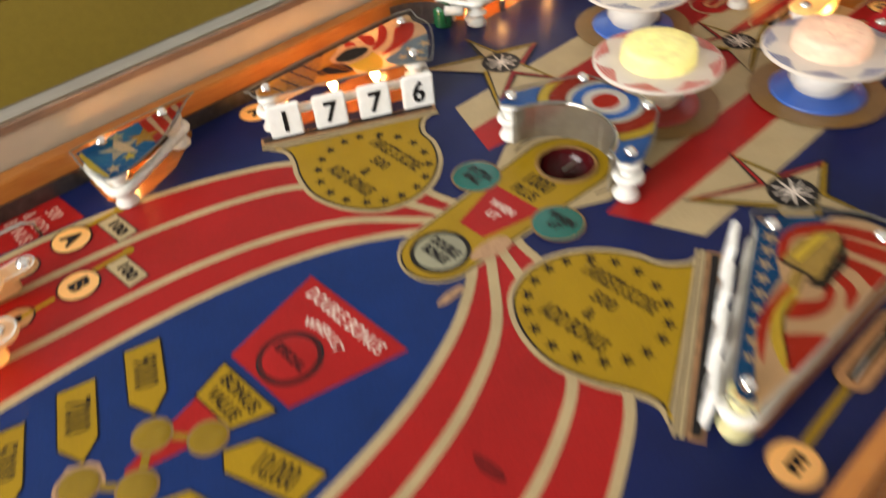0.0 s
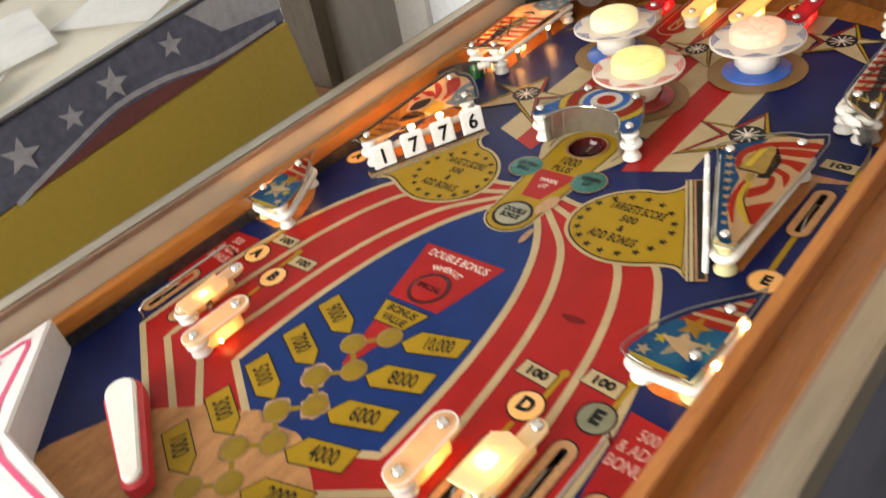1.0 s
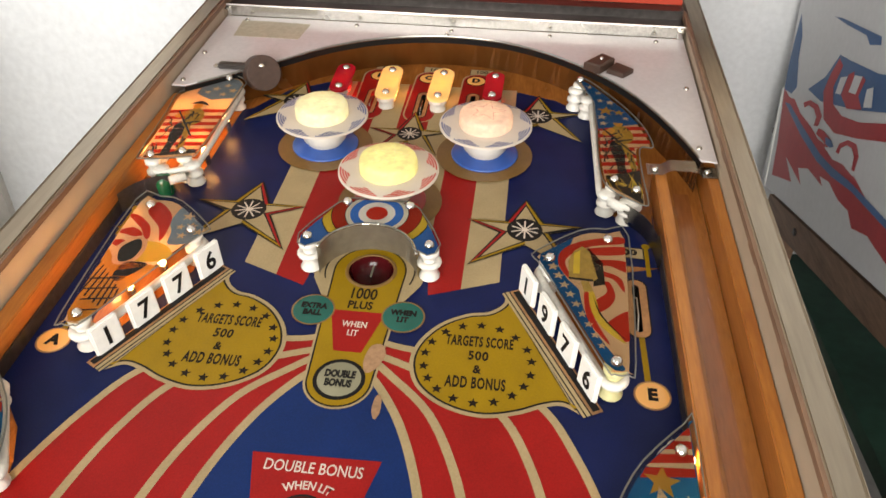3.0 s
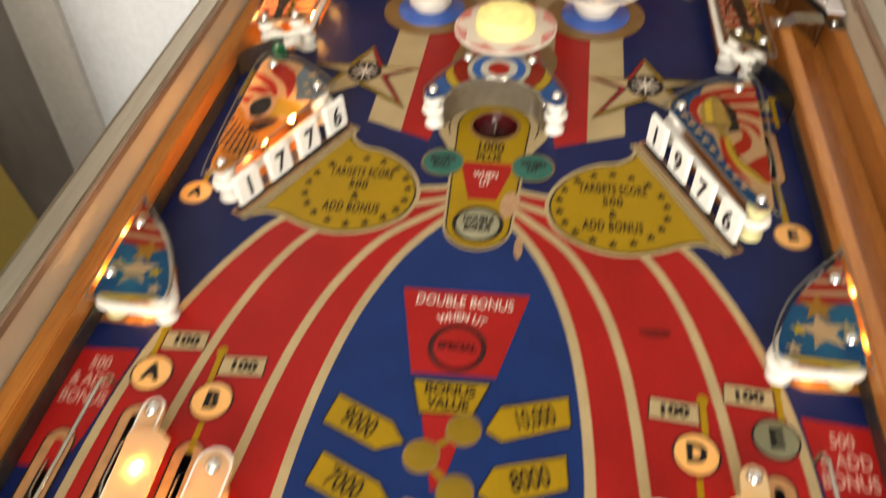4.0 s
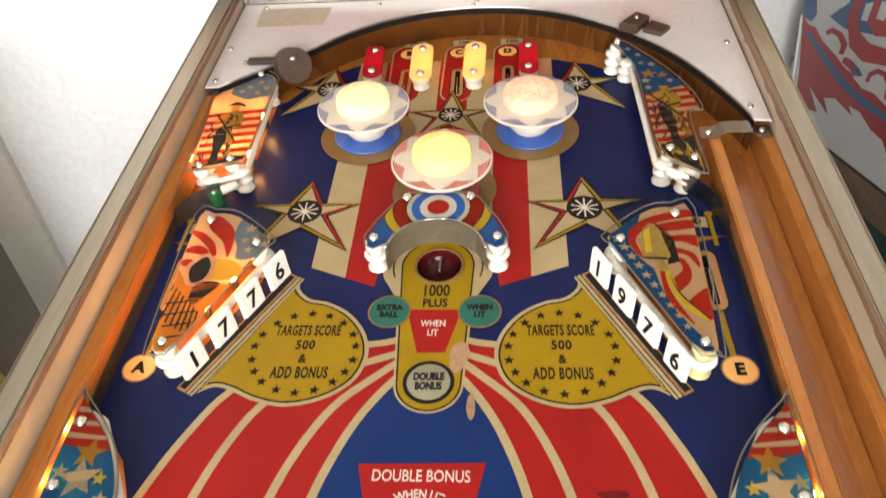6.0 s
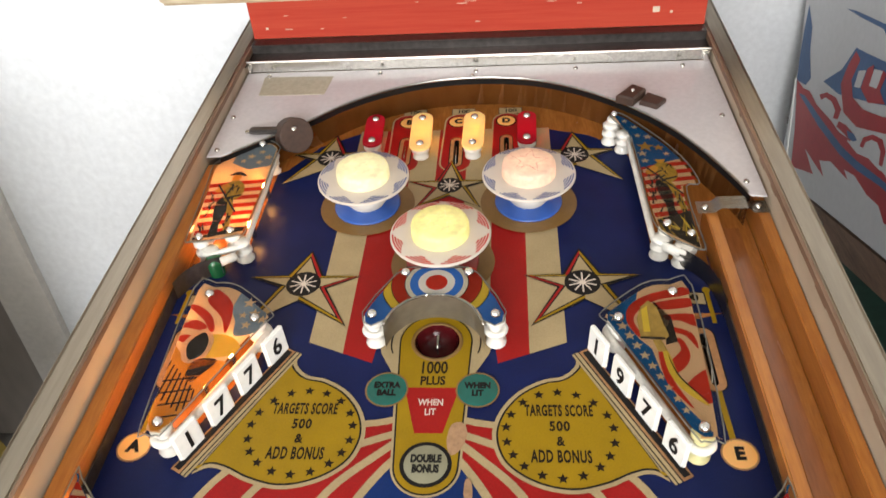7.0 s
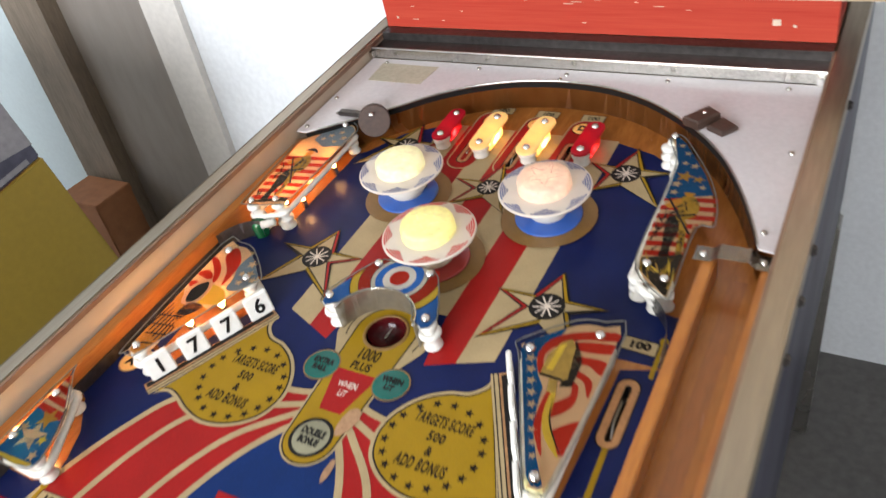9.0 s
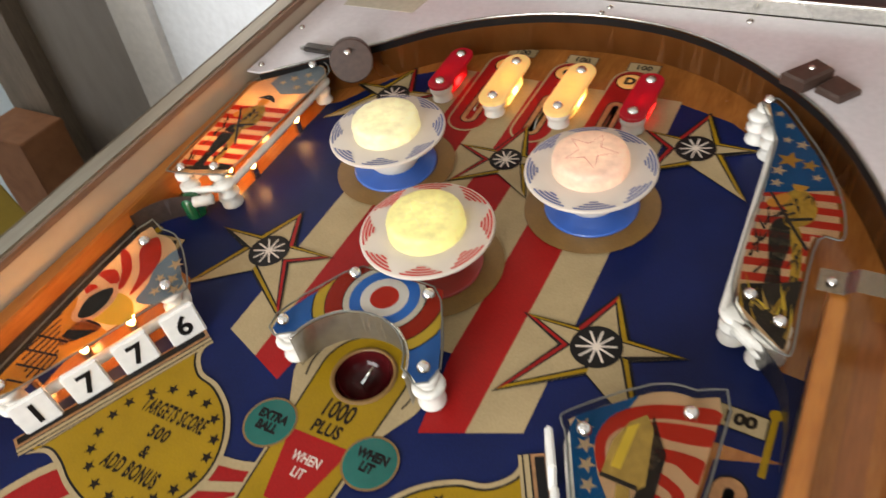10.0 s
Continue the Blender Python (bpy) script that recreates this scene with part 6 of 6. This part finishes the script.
# ---- neighbouring machine, mustard ----
M1 = W @ Matrix.Translation((-0.65, 0.255, 0.0)) @ pose(0, 0, 0, 5, 0, 0)
nb = thing("mustard_pinball_machine", (0, 0, 0), "mustard yellow pinball cabinet with a dark star-printed band", "pinball machine", place=M1)
part("side_panel", box(-0.56, -1.25, -0.42, 0.0, 0.0, 0.008, 0.003), MUSTARD, nb, "mustard yellow side panel")
part("upper_band", box(-0.56, -1.25, 0.008, -0.001, -0.001, 0.105, 0.003), GREYNAVY, nb, "navy band greyed in its colour by reflections")


def side_face(name, pts, depth, mat):
    bm = bmesh.new()
    vs = [bm.verts.new((-0.001 + depth, y, z)) for y, z in pts]
    for t in tessellate_polygon([[Vector((y, z, 0)) for y, z in pts]]):
        bm.faces.new([vs[i] for i in t])
    return part(name, bm, mat, nb)


wave = [(-0.0, 0.009), (-0.14, 0.012), (-0.22, 0.030), (-0.30, 0.036), (-0.38, 0.022), (-0.46, 0.010)]
side_face("maroon_wave", wave, 0.0012, MAROON)
side_face("pale_wave", [(p.x, p.y) for p in curve_points([(-0.02, 0.020), (-0.14, 0.024), (-0.22, 0.042), (-0.30, 0.048), (-0.38, 0.034), (-0.48, 0.012)], 3)] + [(p.x, p.y - 0.008) for p in reversed(curve_points([(-0.02, 0.020), (-0.14, 0.024), (-0.22, 0.042), (-0.30, 0.048), (-0.38, 0.034), (-0.48, 0.012)], 3))], 0.0010, GREYWHITE)
side_face("pale_corner", [(-0.001, 0.030), (-0.11, 0.050), (-0.15, 0.100), (-0.001, 0.100)], 0.0011, GREYWHITE)
for y, z, R in ((-0.19, 0.074, 0.020), (-0.29, 0.072, 0.024), (-0.36, 0.064, 0.018), (-0.44, 0.058, 0.026), (-0.55, 0.050, 0.030), (-0.70, 0.055, 0.03)):
    side_face("star", [(p.x, p.y) for p in star(y, z, R, R * 0.42, turn=70)], 0.0016, GREYWHITE)
part("side_rail", box(-0.02, -1.24, 0.1055, 0.004, -0.002, 0.112, 0.002), STEEL, nb, "steel side rail")
part("side_rail", box(-0.56, -1.24, 0.1055, -0.536, -0.002, 0.112, 0.002), STEEL, nb, "steel side rail")
part("playfield_panel", box(-0.536, -1.20, 0.1052, -0.02, -0.01, 0.1066), APRON, nb, "pale bright playfield under glass")
part("glass", box(-0.536, -1.20, 0.1085, -0.02, -0.01, 0.1105), ACRYLIC, nb, "clear glass")
for lx in (-0.54, -0.02):
    for ly in (-1.2, -0.05):
        part("leg", box(lx - 0.02, ly - 0.02, -0.80, lx + 0.02, ly + 0.02, -0.42), STEEL, nb, "steel leg")
for i, (x, y, a, w, h) in enumerate(((-0.14, -0.16, 20, 0.21, 0.15), (-0.26, -0.34, -14, 0.24, 0.17), (-0.12, -0.46, 35, 0.16, 0.12))):
    pp = thing("paper_sheet", (0, 0, 0), "curled white paper sheet lying on the glass", "paper", "papers", place=M1 @ Matrix.Translation((x, y, 0.1125 + 0.004 * i)) @ pose(0, 0, 0, 0, 0, a))
    bm = bmesh.new()
    grid = [[bm.verts.new((w * (u / 6 - 0.5), h * (v / 4 - 0.5), 0.012 * math.sin(u * 0.9 + i) ** 2 * (v / 4))) for v in range(5)] for u in range(7)]
    for u in range(6):
        for v in range(4):
            bm.faces.new((grid[u][v], grid[u + 1][v], grid[u + 1][v + 1], grid[u][v + 1]))
    bmesh.ops.solidify(bm, geom=bm.faces[:], thickness=0.0006)
    part("sheet", bm, PAPER, pp, smooth=True)

# ---- neighbouring machine, white ----
M2 = Matrix.Translation((0.597, 0.966, 0.466)) @ pose(0, 0, 0, -16, 0, 0)
wm = thing("white_pinball_machine", (0, 0, 0), "white pinball cabinet with a stencilled red and blue ship", "pinball machine", place=M2)


def upright_slab(outline, x0, x1):
    """An outline drawn along the cabinet's side, given thickness across it."""
    bm = slab([(u, v) for u, v in outline], 0, x1 - x0)
    for vert in bm.verts:
        vert.co = Vector((x0 + vert.co.z, -vert.co.x, vert.co.y))
    return bm


part("body", upright_slab([(-0.010, 0), (-0.010, 0.40), (0.10, 0.60), (0.80, 0.60), (0.80, 0)], 0, 0.55), ARTWHITE, wm)
part("rear_board", upright_slab([(-0.062, 0.004), (-0.011, 0.002), (-0.011, 0.19), (-0.030, 0.19)], 0.006, 0.54), ARTWHITE, wm, "narrow white rear board")
part("corner_bead", upright_slab([(-0.0155, 0.0), (-0.0105, 0.0), (-0.0105, 0.19), (-0.0155, 0.19)], -0.002, 0.004), PAPER, wm, "bright white corner bead")


def ship(name, pts, depth, mat):
    bm = bmesh.new()
    vs = [bm.verts.new((-depth, -u, v)) for u, v in pts]
    for q in tessellate_polygon([[Vector((u, v, 0)) for u, v in pts]]):
        bm.faces.new([vs[i] for i in q])
    return part(name, bm, mat, wm)


ship("blue_edge", [(0.008, 0.323), (0.035, 0.286), (0.038, 0.247), (0.058, 0.201), (0.037, 0.186), (-0.008, 0.188), (-0.008, 0.23), (-0.001, 0.282)], 0.0005, ARTBLUE)
ship("red_wave", [(-0.007, 0.19), (0.028, 0.179), (0.06, 0.179), (0.1, 0.162), (0.165, 0.149), (0.206, 0.137), (0.239, 0.135), (0.28, 0.123), (0.325, 0.124), (0.373, 0.114), (0.435, 0.092), (0.60, 0.06),
                  (0.60, 0.02), (0.449, 0.053), (0.397, 0.047), (0.373, 0.066), (0.332, 0.07), (0.284, 0.086), (0.244, 0.085), (0.262, 0.073), (0.189, 0.084), (0.143, 0.074), (0.17, 0.051), (0.073, 0.078), (0.123, 0.044), (0.016, 0.03), (0.012, 0.095)], 0.0006, ARTRED)
ship("blue_band", [(0.011, 0.167), (0.041, 0.168), (0.128, 0.143), (0.225, 0.118), (0.284, 0.11), (0.367, 0.105), (0.60, 0.075), (0.60, 0.065), (0.371, 0.094), (0.289, 0.096), (0.218, 0.104), (0.12, 0.129)], 0.0010, ARTBLUE)
ship("blue_stern", [(0.116, 0.205), (0.183, 0.234), (0.225, 0.273), (0.268, 0.269), (0.372, 0.262), (0.52, 0.27), (0.52, 0.23), (0.331, 0.205), (0.23, 0.198), (0.185, 0.195)], 0.0012, ARTBLUE)
ship("red_hull", [(0.227, 0.268), (0.246, 0.258), (0.225, 0.224), (0.239, 0.199), (0.281, 0.188), (0.346, 0.19), (0.50, 0.215), (0.50, 0.19), (0.353, 0.168), (0.266, 0.159), (0.213, 0.171), (0.188, 0.212), (0.205, 0.243)], 0.0016, ARTRED)
ship("red_deck", [(0.262, 0.217), (0.275, 0.249), (0.293, 0.256), (0.296, 0.236), (0.323, 0.253), (0.337, 0.249), (0.324, 0.224), (0.345, 0.208), (0.293, 0.201)], 0.0018, ARTRED)
ship("white_port", [(0.239, 0.216), (0.247, 0.241), (0.272, 0.246), (0.26, 0.217)], 0.0022, ARTWHITE)
ship("white_port", [(0.288, 0.225), (0.297, 0.251), (0.325, 0.252), (0.314, 0.225)], 0.0022, ARTWHITE)
ship("white_port", [(0.349, 0.212), (0.348, 0.237), (0.368, 0.243), (0.377, 0.216)], 0.0022, ARTWHITE)
ship("blue_pennant", [(0.17, 0.327), (0.206, 0.326), (0.29, 0.317), (0.355, 0.31), (0.359, 0.299), (0.322, 0.296), (0.304, 0.308), (0.23, 0.317)], 0.0010, ARTBLUE)
ship("red_ring", [(0.109, 0.181), (0.138, 0.19), (0.178, 0.188), (0.203, 0.174), (0.195, 0.156), (0.176, 0.154), (0.181, 0.168), (0.162, 0.179), (0.136, 0.181), (0.117, 0.174)], 0.0014, ARTRED)
ship("red_tail", [(0.2, 0.154), (0.228, 0.154), (0.263, 0.146), (0.25, 0.132), (0.229, 0.139), (0.194, 0.144)], 0.0014, ARTRED)
ship("white_puff", [(0.241, 0.131), (0.268, 0.154), (0.324, 0.171), (0.368, 0.163), (0.379, 0.133), (0.363, 0.115), (0.321, 0.123), (0.28, 0.121)], 0.0013, ARTWHITE)
ship("red_ring", [(0.288, 0.134), (0.296, 0.149), (0.324, 0.16), (0.356, 0.16), (0.371, 0.146), (0.368, 0.123), (0.357, 0.123), (0.356, 0.142), (0.342, 0.152), (0.323, 0.152), (0.305, 0.144), (0.301, 0.134)], 0.0020, ARTRED)
ship("blue_mark", [(0.235, 0.147), (0.262, 0.147), (0.277, 0.14), (0.262, 0.135), (0.243, 0.137)], 0.0018, ARTBLUE)
for u, v in ((-0.036, 0.146), (-0.050, 0.100)):
    part("bolt", box(0.010, -u, v - 0.007, 0.024, -u + 0.016, v + 0.007, 0.002), DARKSTEEL, wm)
stand = thing("wooden_stand", (0, 0, 0), "worn brown plank stand with a dark green shelf beneath the cabinet", "stand", place=Matrix.Translation((0.60, 0, 0)))


def stand_board(name, y0, z0, y1, z1, drop, x0, x1, mat, label=""):
    """A board on edge between two points, sloping with the cabinet above it."""
    return part(name, upright_slab([(-y0, z0), (-y1, z1), (-y1, z1 - drop), (-y0, z0 - drop)], x0, x1), mat, stand, label)


stand_board("rail", 0.95, 0.462, 0.22, 0.672, 0.055, 0.0, 0.035, PLANK, "worn brown plank")
stand_board("rail", 0.95, 0.462, 0.22, 0.672, 0.055, 0.50, 0.535, PLANK, "worn brown plank")
stand_board("shelf", 0.90, 0.36, 0.26, 0.40, 0.03, 0.036, 0.499, DARKGREEN, "dark green shelf")
part("bolt", box(-0.004, 0.775, 0.482, 0.0, 0.787, 0.494, 0.0015), DARKSTEEL, stand)
for lx in (0.002, 0.50):
    for ly, top in ((0.88, 0.425), (0.25, 0.60)):
        part("leg", box(lx, ly - 0.03, 0, lx + 0.034, ly + 0.03, top), PLANK, stand)
